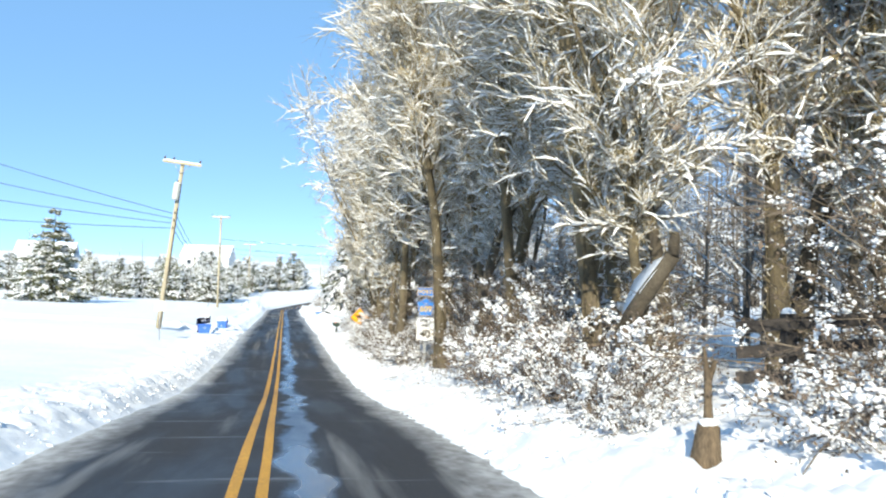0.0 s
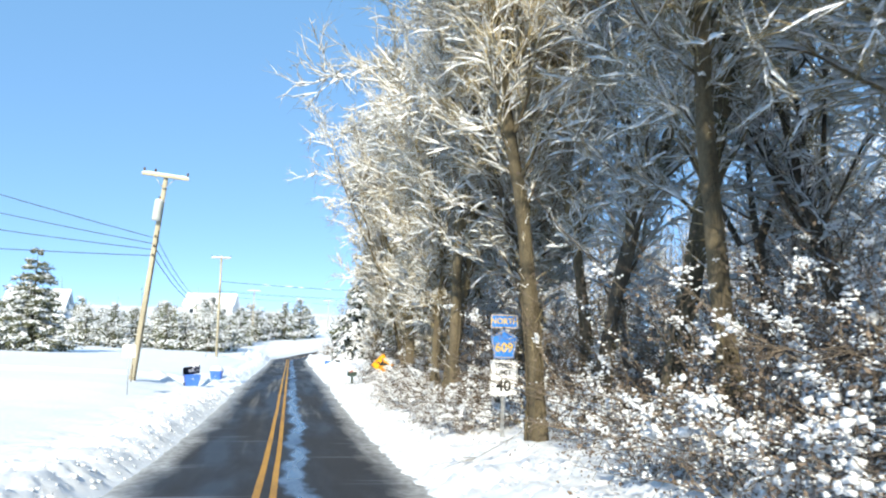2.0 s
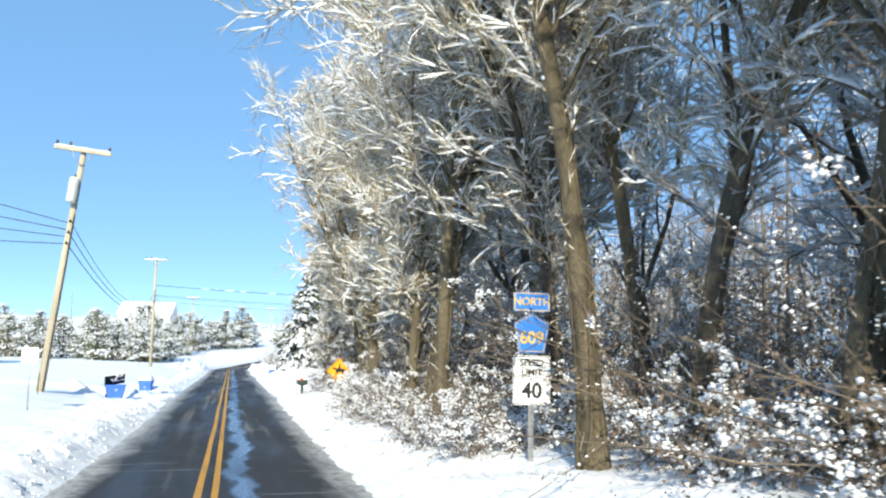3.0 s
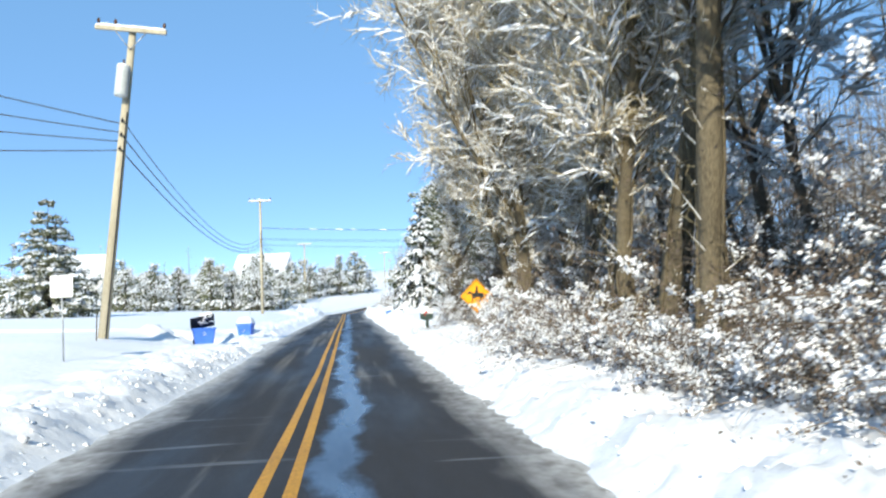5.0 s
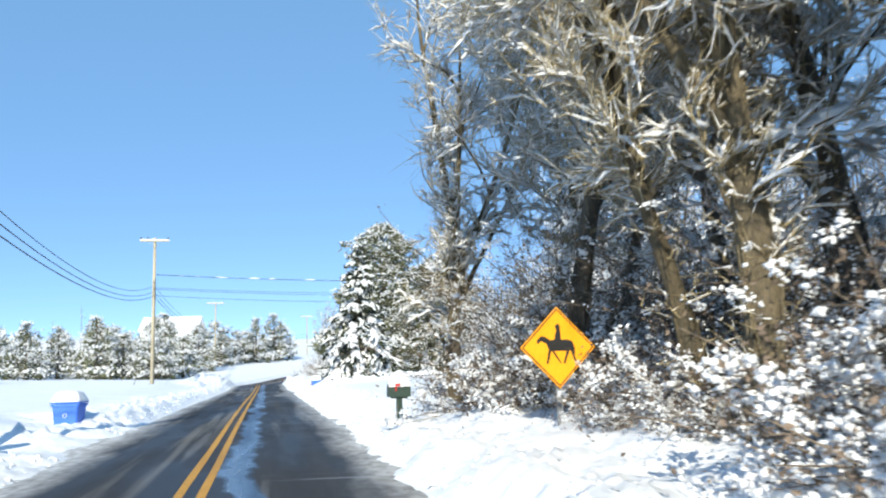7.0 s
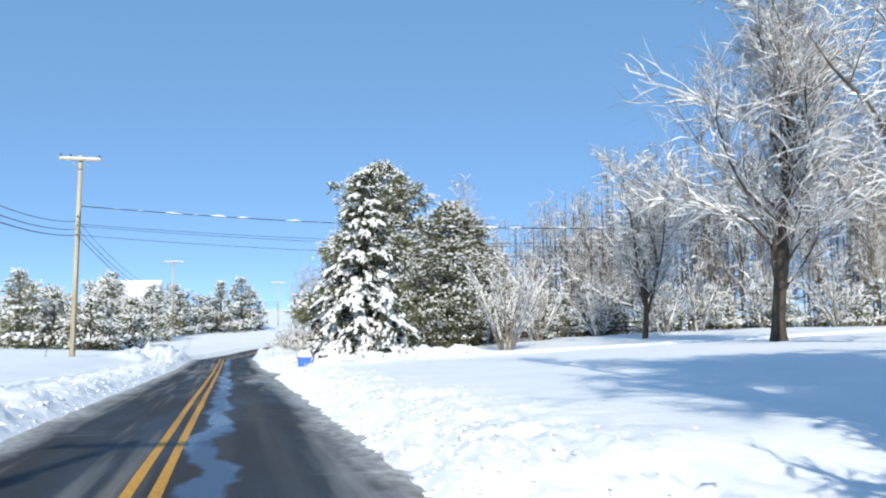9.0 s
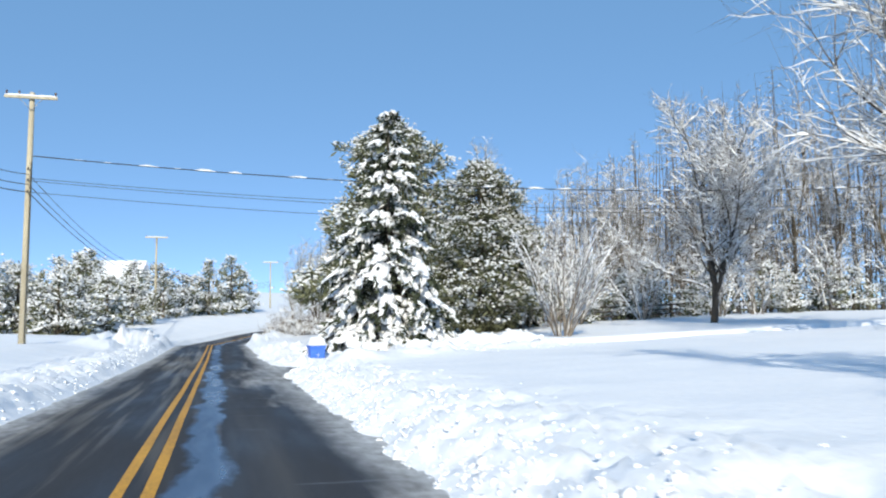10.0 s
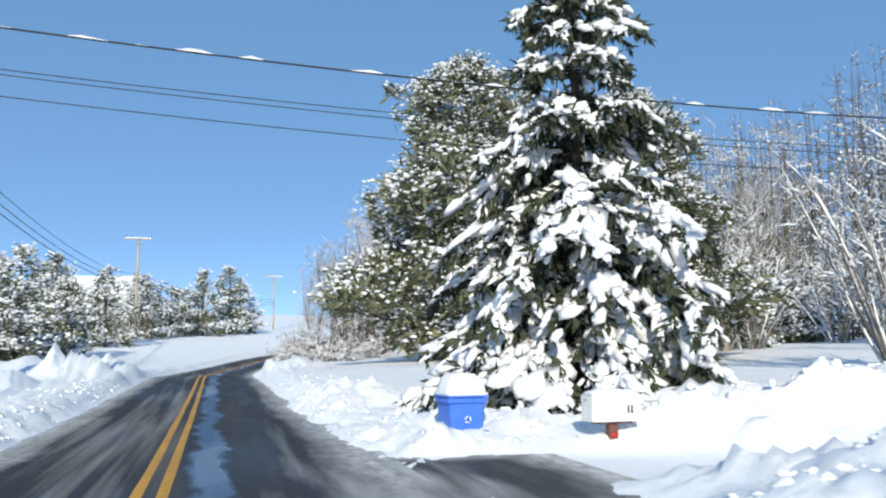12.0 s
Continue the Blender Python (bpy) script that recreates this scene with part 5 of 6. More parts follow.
# plain mounted-rider symbol, drawn as simple outlines
BODY = [(-0.17, 0.05), (-0.25, 0.09), (-0.29, 0.05), (-0.315, 0.06), (-0.30, 0.11), (-0.24, 0.155), (-0.18, 0.14), (-0.12, 0.10), (0.14, 0.105), (0.21, 0.08), (0.245, 0.0), (0.25, -0.10), (0.225, -0.10), (0.21, -0.02),
        (0.17, -0.05), (-0.13, -0.05)]
plate("symbol_body", [(x, zc + z) for x, z in BODY], 0.001, SIGN_BLACK, dpl, -0.0085)
for xa, za, xb, zb3, w in ((-0.12, -0.03, -0.17, -0.22, 0.022), (-0.09, -0.03, 0.03, -0.21, 0.018), (0.15, -0.03, 0.08, -0.22, 0.022), (0.19, -0.02, 0.26, -0.22, 0.02)):
    plate("symbol_leg", [(xa - w, zc + za), (xb - w * 0.6, zc + zb3), (xb + w * 0.6, zc + zb3), (xa + w, zc + za)], 0.001, SIGN_BLACK, dpl, -0.0085)
plate("symbol_top", [(x, zc + z) for x, z in ((-0.06, 0.09), (0.05, 0.09), (0.035, 0.26), (-0.01, 0.26))], 0.001, SIGN_BLACK, dpl, -0.0098)
plate("symbol_knob", [(x, zc + z) for x, z in rounded(0.07, 0.085, 0.034, 0.005, 0.277)], 0.001, SIGN_BLACK, dpl, -0.0085)


# ---- bins and mailboxes ----
def recycling_bin(name, label, x, y, base_z, w, d, h, turn, lid_open, cap, seed):
    """A tapered wheeled bin with a rim, a lid and lying snow."""
    rng = np.random.default_rng(seed)
    ob = thing(name, label, "recycling bin", "recycling bins", pose(x, y, base_z, 0, 0, turn))
    b = Build()
    k = 0.78
    lo, hi = rounded(w * k, d * k, 0.05), rounded(w, d, 0.06)
    n_ = len(lo)
    rim = rounded(w + 0.06, d + 0.06, 0.07)
    inn = rounded(w - 0.05, d - 0.05, 0.05)
    rows = [(lo, 0), (hi, h - 0.07), (rim, h - 0.07), (rim, h), (inn, h), (inn, h * 0.5)]
    vs = [(p, q, z) for o, z in rows for p, q in o]
    fs = [tuple(range(n_))[::-1]] + [(r * n_ + i, r * n_ + (i + 1) % n_, (r + 1) * n_ + (i + 1) % n_, (r + 1) * n_ + i) for r in range(5) for i in range(n_)] + [tuple(range(5 * n_, 6 * n_))]
    b.add(vs, fs)
    part("body", b, BIN_BLUE, ob, "blue plastic tub", smooth=False)
    b = Build()
    for i in range(3):
        a0 = radians(90 + 120 * i)
        c = Vector((0, -d / 2 * (k + (1 - k) * 0.68) - 0.012, h * 0.62))
        p0 = c + Vector((math.cos(a0) * 0.055, 0, math.sin(a0) * 0.055))
        p1 = c + Vector((math.cos(a0 + 1.5) * 0.055, 0, math.sin(a0 + 1.5) * 0.055))
        b.tube([p0, p1], [0.011, 0.011], 5, True)
    part("recycling_mark", b, SIGN_WHITE, ob, "pale printed arrows")
    for s in (-1, 1):
        b = Build()
        b.tube([(s * w * 0.36, d * 0.42, 0.06), (s * w * 0.46, d * 0.42, 0.06)], [0.1, 0.1], 14, True)
        part("wheel", b, BIN_DARK, ob)
    b = Build()
    tilt = pose(0, d / 2, h + 0.01, -38 if lid_open else 0, -10 if lid_open else 0, 0)
    b.box((-w / 2 - 0.035, -d - 0.04, 0), (w / 2 + 0.035, 0.035, 0.035), tilt)
    lid = part("lid", b, BIN_DARK if lid_open else BIN_BLUE, ob, "dark lid propped open" if lid_open else "blue lid under snow", smooth=False)
    bevel(lid, 0.012)
    b = Build()
    if lid_open:
        for _ in range(12):
            c = tilt @ Vector((rng.uniform(-w * 0.2, w / 2), rng.uniform(-d * 0.95, -d * 0.3), 0.09))
            b.blob(c, (0.16, 0.14, 0.1), rng, 4, 8, 0.2)
    else:
        vs, m_ = [], 9
        for i in range(m_):
            for j in range(m_):
                p, q = -1 + 2 * i / (m_ - 1), -1 + 2 * j / (m_ - 1)
                e = max(abs(p), abs(q)) ** 5
                vs.append((p * w * 0.54, q * d * 0.54, h + 0.03 + cap * (1 - 0.85 * e) * rng.uniform(0.92, 1.05)))
        b.add(vs, [(i * m_ + j, (i + 1) * m_ + j, (i + 1) * m_ + j + 1, i * m_ + j + 1) for i in range(m_ - 1) for j in range(m_ - 1)])
        edge = [i * m_ for i in range(m_)] + [(m_ - 1) * m_ + j for j in range(1, m_)] + [i * m_ + m_ - 1 for i in range(m_ - 2, -1, -1)] + list(range(m_ - 2, 0, -1))
        low = [(vs[e][0] * 0.97, vs[e][1] * 0.97, h + 0.01) for e in edge]
        c_ = len(edge)
        b.add([vs[e] for e in edge] + low, [(i, i + c_, (i + 1) % c_ + c_, (i + 1) % c_) for i in range(c_)])
    part("snow_cap", b, SNOW_CLUMP, ob, "thick cushion of snow")
    return ob


recycling_bin("recycling_bin", "blue recycling bin with dark lid propped open", -4.72, 46.9, -0.15, 0.80, 0.62, 0.58, 15, True, 0.0, 1)
recycling_bin("recycling_bin", "blue recycling bin capped with thick snow", -4.1, 54.2, -0.34, 0.66, 0.62, 0.78, -8, False, 0.30, 2)
recycling_bin("recycling_bin", "blue recycling bin under snow beside the spruce", 4.35, 91.9, -0.06, 0.62, 0.58, 0.86, 6, False, 0.36, 3)


def mailbox(name, label, x, y, ground, box_z, w, l_, h, turn, body_mat, post_mat, post_r, cap, flag, plain_box=False, snow_body=False, seed=1):
    """A box with a rounded roof on a post, with door, flag and snow."""
    rng = np.random.default_rng(seed)
    ob = thing(name, label, "mailbox", "mailboxes", pose(x, y, ground, 0, 0, turn))
    b = Build()
    arc = [(-w / 2, 0), (w / 2, 0)] + ([(w / 2, h), (-w / 2, h)] if plain_box else [(w / 2 * math.cos(a), h - w / 2 + w / 2 * math.sin(a)) for a in np.linspace(0, math.pi, 11)])
    n_ = len(arc)
    z = box_z - ground
    b.add([(0 + q, p, z + r) for q in (-l_ / 2, l_ / 2) for p, r in arc], [tuple(range(n_)), tuple(range(n_, 2 * n_))[::-1]] + [(i, i + n_, (i + 1) % n_ + n_, (i + 1) % n_) for i in range(n_)])
    box = part("box", b, body_mat, ob, "mailbox shell", smooth=False)
    bevel(box, 0.008)
    b = Build()
    o = [(p * 0.96, r * 0.97 + 0.004) for p, r in arc]
    xq = -l_ / 2 - 0.012
    b.add([(q, p, z + r) for q in (xq, xq + 0.014) for p, r in o], [tuple(range(n_)), tuple(range(n_, 2 * n_))[::-1]] + [(i, i + n_, (i + 1) % n_ + n_, (i + 1) % n_) for i in range(n_)])
    door = part("door", b, body_mat, ob, smooth=False)
    b = Build()
    b.tube([(xq - 0.02, -0.03, z + h * 0.8), (xq - 0.025, 0.03, z + h * 0.8)], [0.008, 0.008], 6, True)
    part("pull", b, GALV, door)
    b = Build()
    b.box((-post_r, -post_r, -0.5), (post_r, post_r, z))
    bevel(part("post", b, post_mat, ob, "square post", smooth=False), 0.01)
    b = Build()
    b.box((-l_ * 0.36, -w * 0.3, z - 0.035), (l_ * 0.36, w * 0.3, z - 0.002))
    part("bracket", b, post_mat, ob, smooth=False)
    if flag:
        b = Build()
        b.box((-l_ * 0.25, -w / 2 - 0.014, z + h * 0.45), (-l_ * 0.25 + 0.03, -w / 2 - 0.008, z + h * 0.8))
        b.box((-l_ * 0.25, -w / 2 - 0.014, z + h * 0.8), (-l_ * 0.25 + 0.13, -w / 2 - 0.008, z + h * 1.0))
        part("flag", b, RED, ob, "small red flag", smooth=False)
    b = Build()
    vs, m_, k_ = [], 12, 7
    for i in range(m_):
        for j in range(k_):
            p, q = -1 + 2 * i / (m_ - 1), -1 + 2 * j / (k_ - 1)
            e = max(abs(p) ** 6, abs(q) ** 3)
            top = z + h - (0 if plain_box else (1 - math.sqrt(max(0, 1 - (q * 0.9) ** 2))) * w / 2)
            vs.append((p * l_ * 0.52, q * w * 0.5, top + 0.004 + cap * (1 - e) * rng.uniform(0.85, 1.1)))
    b.add(vs, [(i * k_ + j, (i + 1) * k_ + j, (i + 1) * k_ + j + 1, i * k_ + j + 1) for i in range(m_ - 1) for j in range(k_ - 1)])
    part("snow_cap", b, SNOW_CLUMP, ob, "rounded snow cap")
    return ob, z


mailbox("mailbox", "dark green mailbox on a post with snow cap", 3.95, 51.0, -0.30, 0.36, 0.28, 0.52, 0.32, 6, MAIL_GREEN, MAIL_GREEN, 0.065, 0.24, True)
mb, mz = mailbox("mailbox", "white mailbox on a red-brown post among snow heaps", 6.35, 90.7, 0.0, 0.47, 0.36, 0.80, 0.40, 3, MAIL_WHITE, POST_BROWN, 0.07, 0.07, False, True, seed=2)
b = Build()
b.box((0.17, -0.186, mz + 0.12), (0.20, -0.182, mz + 0.24))
b.box((0.23, -0.186, mz + 0.12), (0.26, -0.182, mz + 0.24))
part("number_bars", b, SIGN_BLACK, mb, "black bars", smooth=False)
b = Build()
b.tube([(0, -0.071, mz - 0.20), (0, -0.078, mz - 0.20)], [0.045, 0.045], 16, True)
part("reflector", b, RED, mb, "round red reflector")

# slim marker stakes along the left verge
for i, (x, y, h, lean) in enumerate(((-6.55, 40.2, 0.75, 2), (-9.2, 99.0, 1.1, 12))):
    st = thing("marker_stake", "thin wooden marker stake stuck in the snow", "stake", "marker stakes", pose(x, y, snow_z(x, y), 0, lean, 0))
    b = Build()
    b.tube([(0, 0, -0.3), (0, 0, h)], [0.022, 0.018], 6, True)
    part("stake", b, BARK_DARK, st)

ys = thing("yard_sign", "pale square sign on a thin post in snow", "sign", at=pose(-5.75, 35.1, snow_z(-5.75, 35.1), 0, -1, 6))
b = Build()
b.tube([(0, 0, -0.3), (0, 0, 1.9)], [0.02, 0.018], 8, True)
part("post", b, GALV, ys, "thin pale metal post")
bevel(plate("panel", rounded(0.48, 0.5, 0.03, 0, 1.68), 0.012, MAIL_WHITE, ys, -0.033, "blank pale panel"), 0.003)

# ---- fences ----
def rail_fence(name, label, x0, y0, x1, y1, posts, h, rails, post_w=0.07, rail_h=0.07, stub=0.0):
    ob = thing(name, label, "fence")
    ends = []
    for i in range(posts):
        t = i / max(1, posts - 1)
        x, y = x0 + (x1 - x0) * t, y0 + (y1 - y0) * t
        z = snow_z(x, y)
        ends.append((x, y, z))
        b = Build()
        b.box((x - post_w, y - post_w, z - 0.4), (x + post_w, y + post_w, z + h))
        bevel(part("post", b, FENCE_WOOD, ob, smooth=False), 0.012)
        b = Build()
        b.blob((x, y, z + h + 0.01), (post_w * 1.15, post_w * 1.15, 0.06), np.random.default_rng(i), 4, 8, 0.1)
        part("snow", b, SNOW_CLUMP, ob)
    for (xa, ya, za), (xb, yb, zb4) in zip(ends, ends[1:]):
        for r in range(rails):
            zz = h * (0.28 + 0.60 * r / max(1, rails - 1))
            a, c = Vector((xa, ya - post_w, za + zz)), Vector((xb, yb - post_w, zb4 + zz))
            u = (c - a).normalized()
            m = Matrix.Translation(a) @ u.to_track_quat("X", "Z").to_matrix().to_4x4()
            b = Build()
            b.box((-stub if xa == ends[0][0] else 0, -0.02, -rail_h), ((c - a).length, 0.02, rail_h), m)
            part("rail", b, FENCE_WOOD, ob, smooth=False)
    return ob


copy_thing(shrubs[0], place(5.3, -1.1, 40, 0.75))
copy_thing(shrubs[1], place(4.9, -2.1, 140, 0.65))
rail_fence("rail_fence", "black timber rail fence behind the hedge gap", 5.87, 1.0, 10.2, -0.8, 3, 0.95, 3, stub=0.6)
rail_fence("rail_fence", "dark timber rail fence along the back of the lawn", 19, 116, 60, 122, 18, 1.2, 3, 0.06, 0.06)

st = thing("tree_stump", "short weathered stump with torn top beside the verge", "stump", at=place(3.7, -1.1, 0, 0.62))
b = Build()
srng = np.random.default_rng(3)
b.tube([(-0.02, 0, -0.4), (0, 0, 0.04), (0.03, 0.02, 0.25), (0.07, 0.05, 0.46), (0.09, 0.06, 0.5)], [0.27, 0.21, 0.18, 0.15, 0.10], 9, True)
b.tube([(0.08, 0.05, 0.3), (0.10, 0.12, 0.7), (0.2, 0.3, 1.05), (0.16, 0.35, 1.5)], [0.08, 0.06, 0.055, 0.02], 7, True)
b.tube([(0.2, 0.3, 1.0), (0.32, 0.32, 1.3)], [0.05, 0.035], 7, True)
part("wood", b, STUMP_WOOD, st)
b = Build()
b.blob((0.06, 0.02, 0.5), (0.15, 0.13, 0.07), srng, 5, 9, 0.2)
part("snow", b, SNOW_CLUMP, st, "small cap of snow")

# a broken trunk bent over, with a slab of snow along its back
bt = thing("broken_tree", "broken leaning trunk with a thick slab of snow", "tree", at=place(5.05, 3.9))
b = Build()
z4 = snow_z(5.05, 3.9)
q = np.array([(0, 0, -0.4), (0.02, -0.1, 0.4), (-0.05, -0.35, 1.75 - z4), (0.12, -0.7, 2.25 - z4), (0.32, -1.1, 2.75 - z4)])
b.tube(q, [0.17, 0.14, 0.13, 0.12, 0.10], 9, True)
b.tube([q[4], q[4] + (0.02, 0.0, 0.32)], [0.075, 0.07], 8, True)
part("wood", b, BARK_DARK, bt, "rusty brown split wood")
b = Build()
b.snow_on([q[2] + (0, 0.02, -0.2), q[2], (q[2] + q[3]) / 2, q[3], (q[3] + q[4]) / 2, q[4]], np.full(6, 0.13), 1.1, 0.16)
part("snow", b, SNOW_CLUMP, bt, "slab of snow")

# ---- lawn trees, shrub and the woods behind ----
bare_tree("bare_tree", 61, 15.0, 0.30, 0.12, (46, 11, 5, 4), "spreading lawn tree heavily lined with snow", BLACK_BARK, 0.95, 0.0, 1.9, "lawn trees", at=place(24.1, 81.0, 30), reach=0.5, fork=0.6, leaders=2, open_=0.12, wander=0.02)
bare_tree("bare_tree", 62, 12.0, 0.22, 0.12, (40, 10, 5, 4), "rounded lawn tree white with clinging snow", BLACK_BARK, 1.0, 0.0, 2.0, "lawn trees", at=place(28.6, 101.5, 130), reach=0.48, fork=0.18, leaders=4, open_=0.5, wander=0.03)
bare_tree("bare_tree", 63, 13.0, 0.2, 0.15, (14, 8, 5, 3), "lawn tree with snow-lined limbs near the verge", BARK_DARK, 0.9, 0.0, 1.4, "lawn trees", at=place(21.5, 68.0, 80), reach=0.40, fork=0.3)


def fan_shrub(name, label, seed, at, stems=34, tall=5.2):
    """A many-stemmed shrub that fans out from its foot, crusted with snow."""
    rng = np.random.default_rng(seed)
    wood, white = Build(), Build()
    fa, fe, dots = [], [], []
    for i in range(stems):
        a, s = rng.uniform(0, 6.28), rng.uniform(0.05, 0.75)
        w = np.array([math.cos(a) * s, math.sin(a) * s, 1.0])
        q, _ = limb(rng, (math.cos(a) * 0.3, math.sin(a) * 0.3, -0.2), w / np.linalg.norm(w), tall * rng.uniform(0.65, 1.25), 7, 0.06, 0.015)
        wood.tube(q, np.linspace(0.035, 0.01, 8), 5)
        white.snow_on(q, np.linspace(0.04, 0.016, 8), 1.7, 0.08)
        for _ in range(13):
            p, d = along(q, rng.uniform(0.3, 1))
            w2 = aside(rng, d, rng.uniform(0.3, 0.8))
            q2, _ = limb(rng, p, w2, rng.uniform(0.4, 1.1), 3, 0.15, 0.02)
            wood.tube(q2, np.linspace(0.012, 0.005, 4), 3)
            white.snow_on(q2[1:], np.full(3, 0.013), 1.3, 0.04)
            for _ in range(5):
                p3, d3 = along(q2, rng.uniform(0.2, 1))
                w3 = aside(rng, d3, 0.7)
                q3 = np.array([p3, p3 + w3 * rng.uniform(0.15, 0.4)])
                fa.append(q3[0])
                fe.append(q3[1])
                if rng.random() < 0.8:
                    dots.append(q3[0] + (q3[1] - q3[0]) * rng.random())
    wood.spikes(np.array(fa), np.array(fe), 0.006)
    white.clots(np.array(dots), rng.uniform(0.02, 0.055, len(dots)), rng)
    ob = thing(name, label, "shrub", at=at)
    part("thicket", wood, GREY_TWIG, ob, kind="stuff")
    part("snow", white, SNOW_CLUMP, ob, "snow crusted along the stems", kind="stuff")
    return ob


fan_shrub("fountain_shrub", "tall many-stemmed shrub crusted white with snow", 71, place(16.2, 95.0))
small_fan = fan_shrub("fountain_shrub", "bushy snow-crusted shrub at the back of the lawn", 72, place(22, 111), 14, 5.0)
for x, y, s in ((19.5, 109, 1.1), (25, 113, 1.2), (31, 114, 1.1), (36, 112, 1.0), (40, 113, 1.2), (46, 112, 1.1), (51, 109, 1.2), (16.5, 158, 1.0)):
    copy_thing(small_fan, place(x, y, x * 33, s))
for i, (x, y, s) in enumerate(((6.4, 141, 1.5), (7.4, 144, 1.9), (8.6, 147, 2.0), (9.4, 141, 2.1), (10.6, 150, 2.4), (7.9, 149, 1.7), (11.4, 145, 2.2), (9.8, 154, 2.3))):
    copy_thing(shrubs[i % 3], place(x, y, 61 * i, s))
faint_a = bare_tree("bare_tree", 65, 14, 0.16, 0.1, faint, "bare grey-brown tree in the wood behind the lawn", BARK_DARK, 0.8, 0.0, 1.3, "woods behind the lawn", at=place(24, 124))
faint_b = bare_tree("bare_tree", 66, 13, 0.14, 0.1, faint, "thin bare tree in the wood behind the lawn", BARK, 0.75, 0.03, 0.9, "woods behind the lawn", at=place(31, 127))
wrng = np.random.default_rng(12)
for i in range(30):
    x = 17 + 62 * (i + wrng.random()) / 30
    y = 116 + 0.12 * (x - 17) + wrng.uniform(0, 24) - (0.55 * max(0, x - 38))
    copy_thing((faint_a, faint_b)[i % 2], place(x, y, wrng.uniform(0, 360), wrng.uniform(0.6, 0.95) * (1 + 0.02 * max(0, x - 36))))
for x, y, s in ((9.0, 150, 0.7), (11.5, 156, 0.75), (10.5, 145, 0.6), (8.2, 147, 0.5), (12.6, 152, 0.8), (14.0, 160, 0.85), (11.8, 148, 0.65), (16.5, 166, 0.9), (13.0, 147, 0.7), (16.5, 139, 0.8), (15.0, 152, 1.0), (19.5, 146, 0.9), (22.5, 152, 1.0), (25, 160, 1.0), (29, 168, 1.1), (20, 172, 1.0)):
    copy_thing((faint_a, faint_b)[int(x) % 2], place(x, y, x * 40, s))
for x, y, s in ((22, 119, 0.75), (29, 120, 0.8), (31.5, 118, 0.6), (35, 121, 0.85), (40, 119, 0.8), (45, 118, 0.75), (49, 116, 0.8), (54, 113, 0.75), (58, 112, 0.8), (63, 110, 0.9), (26, 114, 0.5), (37, 117, 0.45), (43, 113, 0.55), (47, 111, 0.6), (52, 108, 0.5), (33, 120, 0.7)):
    copy_thing(far_b, place(x, y, x * 30, s))


def thick_woods(name, label, spots, seed, tall, limbs=20, rise=0.0):
    """Dense distant wood: slim stems and upswept branches by the hundred, with snow on some."""
    rng = np.random.default_rng(seed)
    wood, white = Build(), Build()
    fa, fe, fr, dots = [], [], [], []
    for x, y in spots:
        z = float(land(x, y))
        h = tall * rng.uniform(0.7, 1.15) * (1 + rise * max(0.0, x - 27))
        lean = rng.normal(0, 0.04, 2)
        top = np.array([x + lean[0] * h, y + lean[1] * h, z + h])
        base = np.array([x, y, z - 0.3])
        wood.tube([base, base + (top - base) * 0.6, top], [0.10, 0.06, 0.015], 4)
        n_ = limbs
        t = rng.uniform(0.08, 0.98, n_)
        p = base + (top - base) * t[:, None]
        a = rng.uniform(0, 6.28, n_)
        r = (1.05 - t) * h * 0.26 * rng.uniform(0.5, 1.2, n_) + 0.3
        e = p + np.stack([np.cos(a) * r, np.sin(a) * r, r * rng.uniform(-0.1, 0.9, n_)], 1)
        fa.append(p)
        fe.append(e)
        fr.append(np.full(n_, 0.034))
        for k in rng.integers(n_, size=int(n_ * 0.3)):
            white.snow_on([p[k], (p[k] + e[k]) / 2, e[k]], np.full(3, 0.02), 1.3, 0.045)
        k = rng.integers(n_, size=n_ * 4)
        q = p[k] + (e - p)[k] * rng.uniform(0.25, 1.0, n_ * 4)[:, None]
        a2 = a[k] + rng.normal(0, 0.9, n_ * 4)
        r2 = r[k] * rng.uniform(0.2, 0.55, n_ * 4)
        fa.append(q)
        fe.append(q + np.stack([np.cos(a2) * r2, np.sin(a2) * r2, r2 * rng.uniform(-0.2, 1.2, n_ * 4)], 1))
        fr.append(np.full(n_ * 4, 0.02))
        k = rng.integers(len(q), size=int(n_ * 1.6))
        dots.append(q[k] + rng.normal(0, 0.06, (len(k), 3)))
    wood.spikes(np.concatenate(fa), np.concatenate(fe), np.concatenate(fr))
    dots = np.concatenate(dots)
    white.clots(dots, rng.uniform(0.03, 0.11, len(dots)), rng)
    ob = new(name)
    tagged(ob, label, "woods", kind="stuff")
    part("branch_mass", wood, GREY_TWIG, ob, kind="stuff")
    part("snow", white, SNOW_CLUMP, ob, "snow on the branches", kind="stuff")
    return ob


frng = np.random.default_rng(77)
thick_woods("far_woods", "dense grey-brown winter wood behind the lawn", [(x, 122 + 0.05 * (x - 18) - 0.45 * max(0, x - 45) + frng.uniform(0, 26)) for x in 16 + 80 * frng.random(480)], 78, 9.5, rise=0.05)
thick_woods("far_woods", "grey winter wood filling the depth behind the roadside trees", [(frng.uniform(14, 34), y) for y in -8 + 56 * frng.random(110)], 79, 9.0)
thick_woods("far_woods", "distant bare wood on the hill beyond the bend", [(float(road_x(y)) + 9 + 40 * frng.random() ** 1.5, y) for y in 148 + 60 * frng.random(130)] + [(float(road_x(y)) + 6 + 13 * frng.random(), y) for y in 146 + 20 * frng.random(46)] + [(frng.uniform(-75, -20), frng.uniform(185, 230)) for _ in range(10)], 80, 9.5, 18)


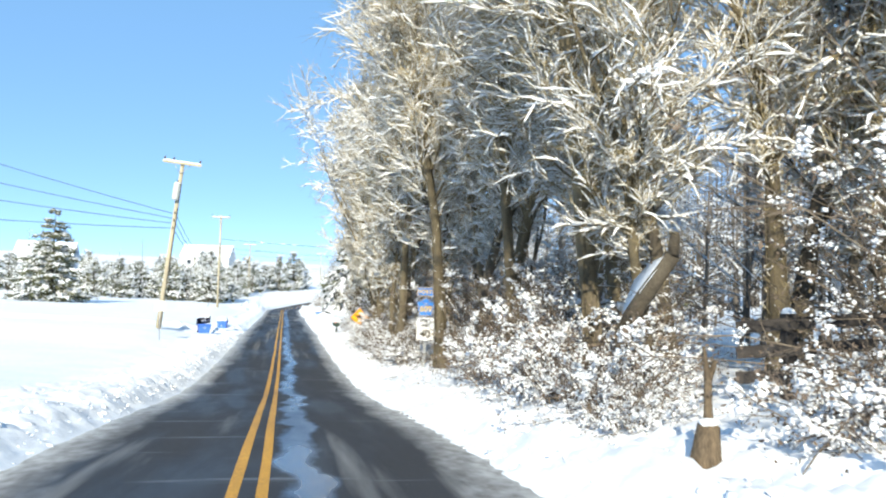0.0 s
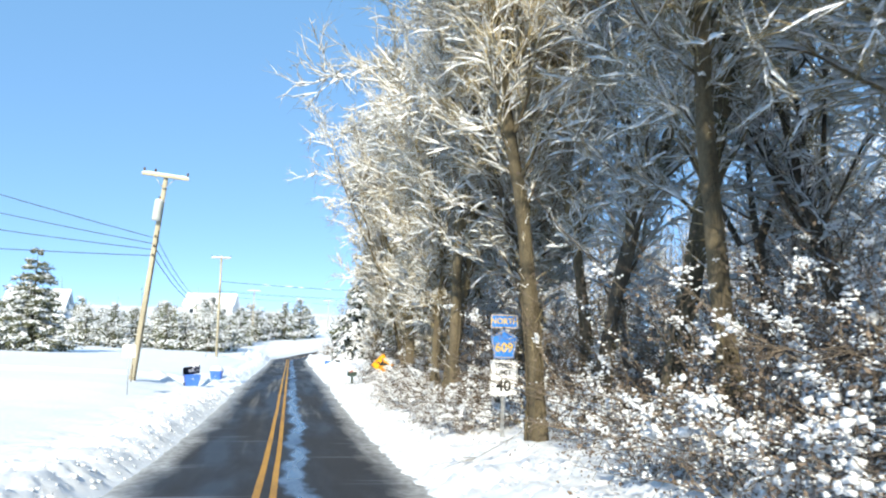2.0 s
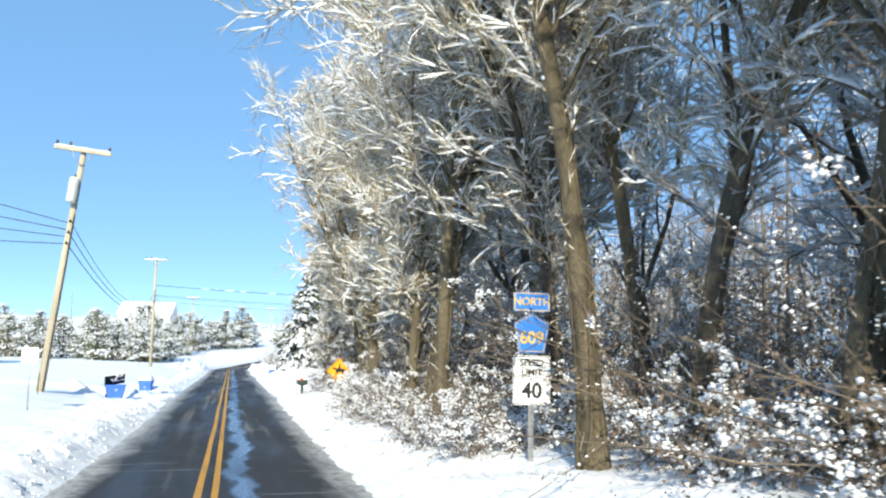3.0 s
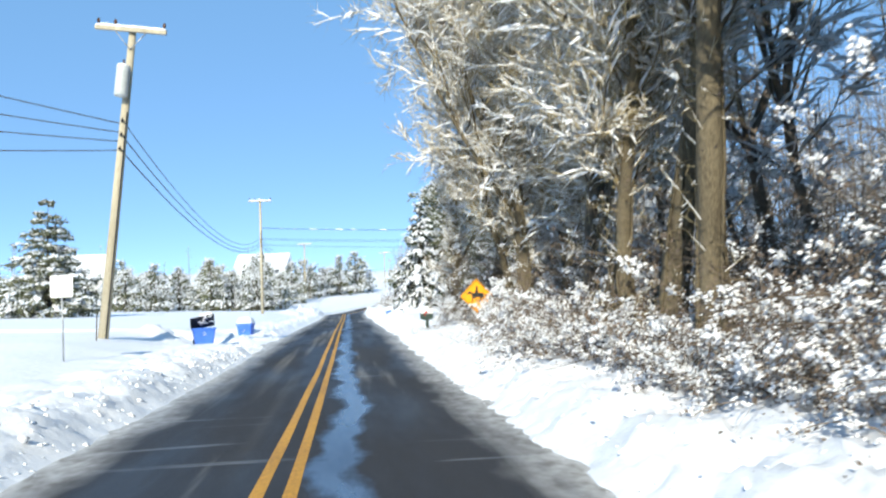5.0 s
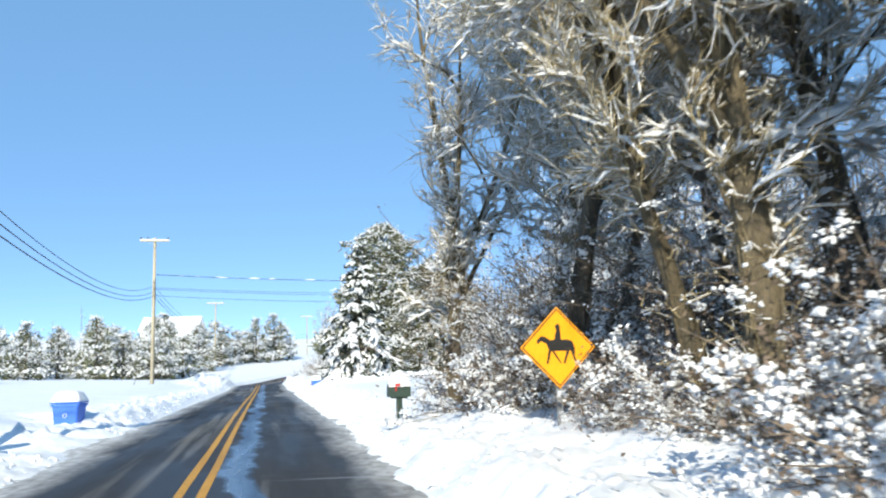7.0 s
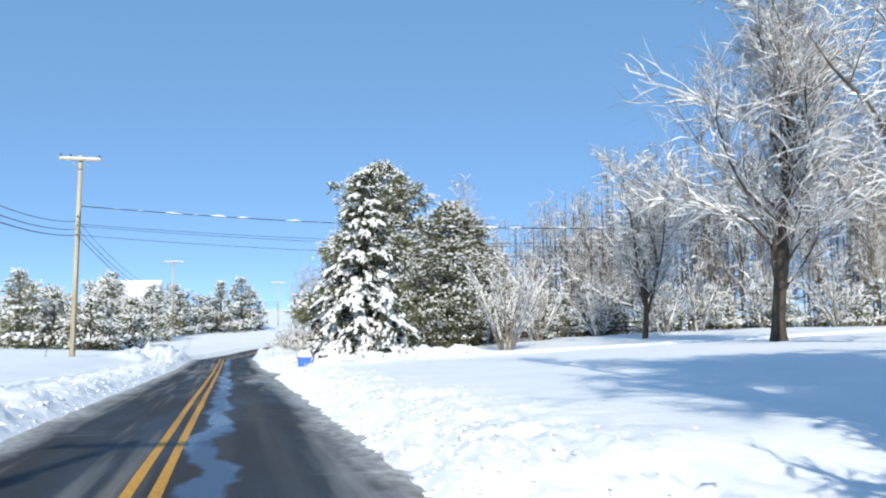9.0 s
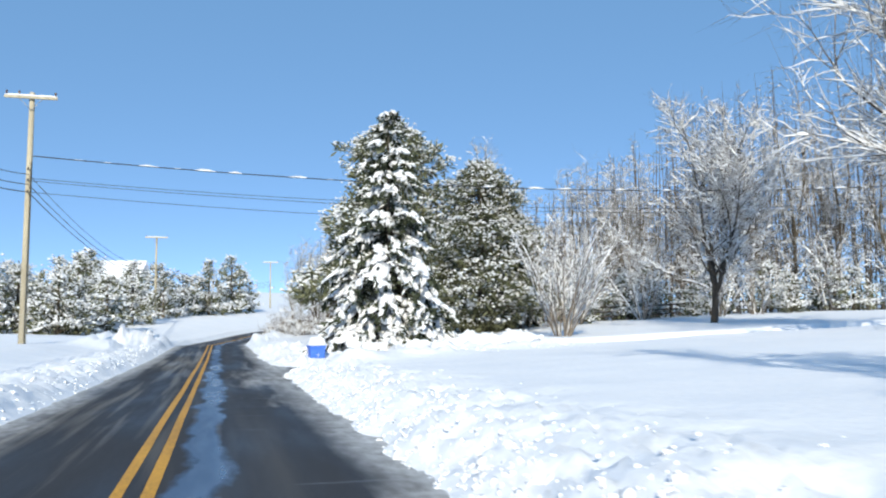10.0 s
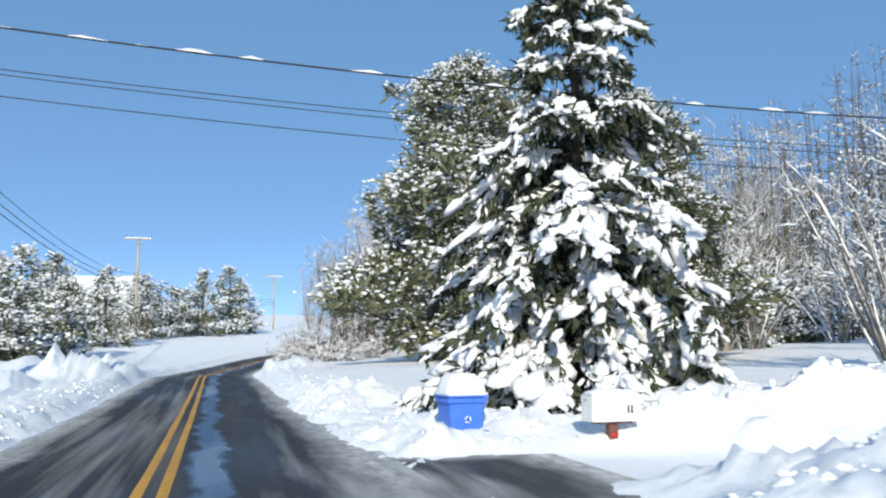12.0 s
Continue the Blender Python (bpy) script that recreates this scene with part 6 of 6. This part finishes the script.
# ---- houses ----
def house(name, label, x, y, z, turn, w, d, h, roof_h, wall_mat, windows, chimney=False):
    ob = thing(name, label, "house", "houses beyond the field", pose(x, y, z, 0, 0, turn))
    t = 0.25
    for nm, lo, hi in (("wall", (-w / 2, -d / 2, -3), (w / 2, -d / 2 + t, h)), ("wall", (-w / 2, d / 2 - t, -3), (w / 2, d / 2, h)),
                       ("wall", (-w / 2, -d / 2 + t, -3), (-w / 2 + t, d / 2 - t, h)), ("wall", (w / 2 - t, -d / 2 + t, -3), (w / 2, d / 2 - t, h))):
        b = Build()
        b.box(lo, hi)
        part(nm, b, wall_mat, ob, smooth=False)
    for s in (-1, 1):
        b = Build()
        b.add([(s * (w / 2 - 0.05), -d / 2 + 0.02, h), (s * (w / 2 - 0.05), d / 2 - 0.02, h), (s * (w / 2 - 0.05), 0, h + roof_h - 0.05), (s * (w / 2 - 0.3), -d / 2 + 0.02, h), (s * (w / 2 - 0.3), d / 2 - 0.02, h), (s * (w / 2 - 0.3), 0, h + roof_h - 0.05)],
              [(0, 1, 2), (5, 4, 3), (0, 2, 5, 3), (1, 4, 5, 2), (0, 3, 4, 1)])
        part("gable", b, wall_mat, ob, smooth=False)
    for s in (-1, 1):
        b = Build()
        e = 0.5
        y0, z0_ = s * (d / 2 + e), h - e * roof_h / (d / 2)
        x_ = w / 2 + 0.4
        b.add([(-x_, y0, z0_), (x_, y0, z0_), (x_, 0, h + roof_h), (-x_, 0, h + roof_h), (-x_, y0, z0_ + 0.35), (x_, y0, z0_ + 0.35), (x_, 0, h + roof_h + 0.35), (-x_, 0, h + roof_h + 0.35)],
              [(0, 1, 2, 3), (7, 6, 5, 4), (0, 4, 5, 1), (1, 5, 6, 2), (3, 2, 6, 7), (0, 3, 7, 4)])
        part("roof", b, SNOW, ob, "roof slope under deep snow", smooth=False)
    for cx, cz, ww, hh in windows:
        b = Build()
        b.box((cx - ww / 2 - 0.08, -d / 2 - 0.06, cz - hh / 2 - 0.08), (cx + ww / 2 + 0.08, -d / 2 - 0.003, cz + hh / 2 + 0.08))
        win = part("window", b, SIGN_WHITE, ob, smooth=False)
        b = Build()
        b.box((cx - ww / 2, -d / 2 - 0.075, cz - hh / 2), (cx + ww / 2, -d / 2 - 0.062, cz + hh / 2))
        part("pane", b, GLASS, win, smooth=False)
    if chimney:
        b = Build()
        b.box((w * 0.2, -0.4, h), (w * 0.2 + 0.8, 0.4, h + roof_h + 1.2))
        part("chimney", b, BRICK_RED, ob, smooth=False)
    return ob


house("house", "pale two-storey house with snow-covered roof on the hill", -24.5, 268, 11.5, -8, 15, 10, 4.2, 3.6, SIDING, [(cx, 2.2, 1.2, 1.5) for cx in (-5, -1.5, 2, 5)])
house("house", "pale farmhouse with snowy roof past the field", -44.6, 160, 3.5, 3, 9.8, 9, 4.9, 3.6, SIDING, [(cx, cz, 3.9, 1.0) for cx in (-2.4, 2.2) for cz in (1.9, 4.2)])
house("house", "low pale farm wing with snow-covered roof", -38.0, 161, 3.5, 3, 2.6, 6, 3.5, 2.2, SIDING, [(0, 2.2, 0.9, 1.2)])
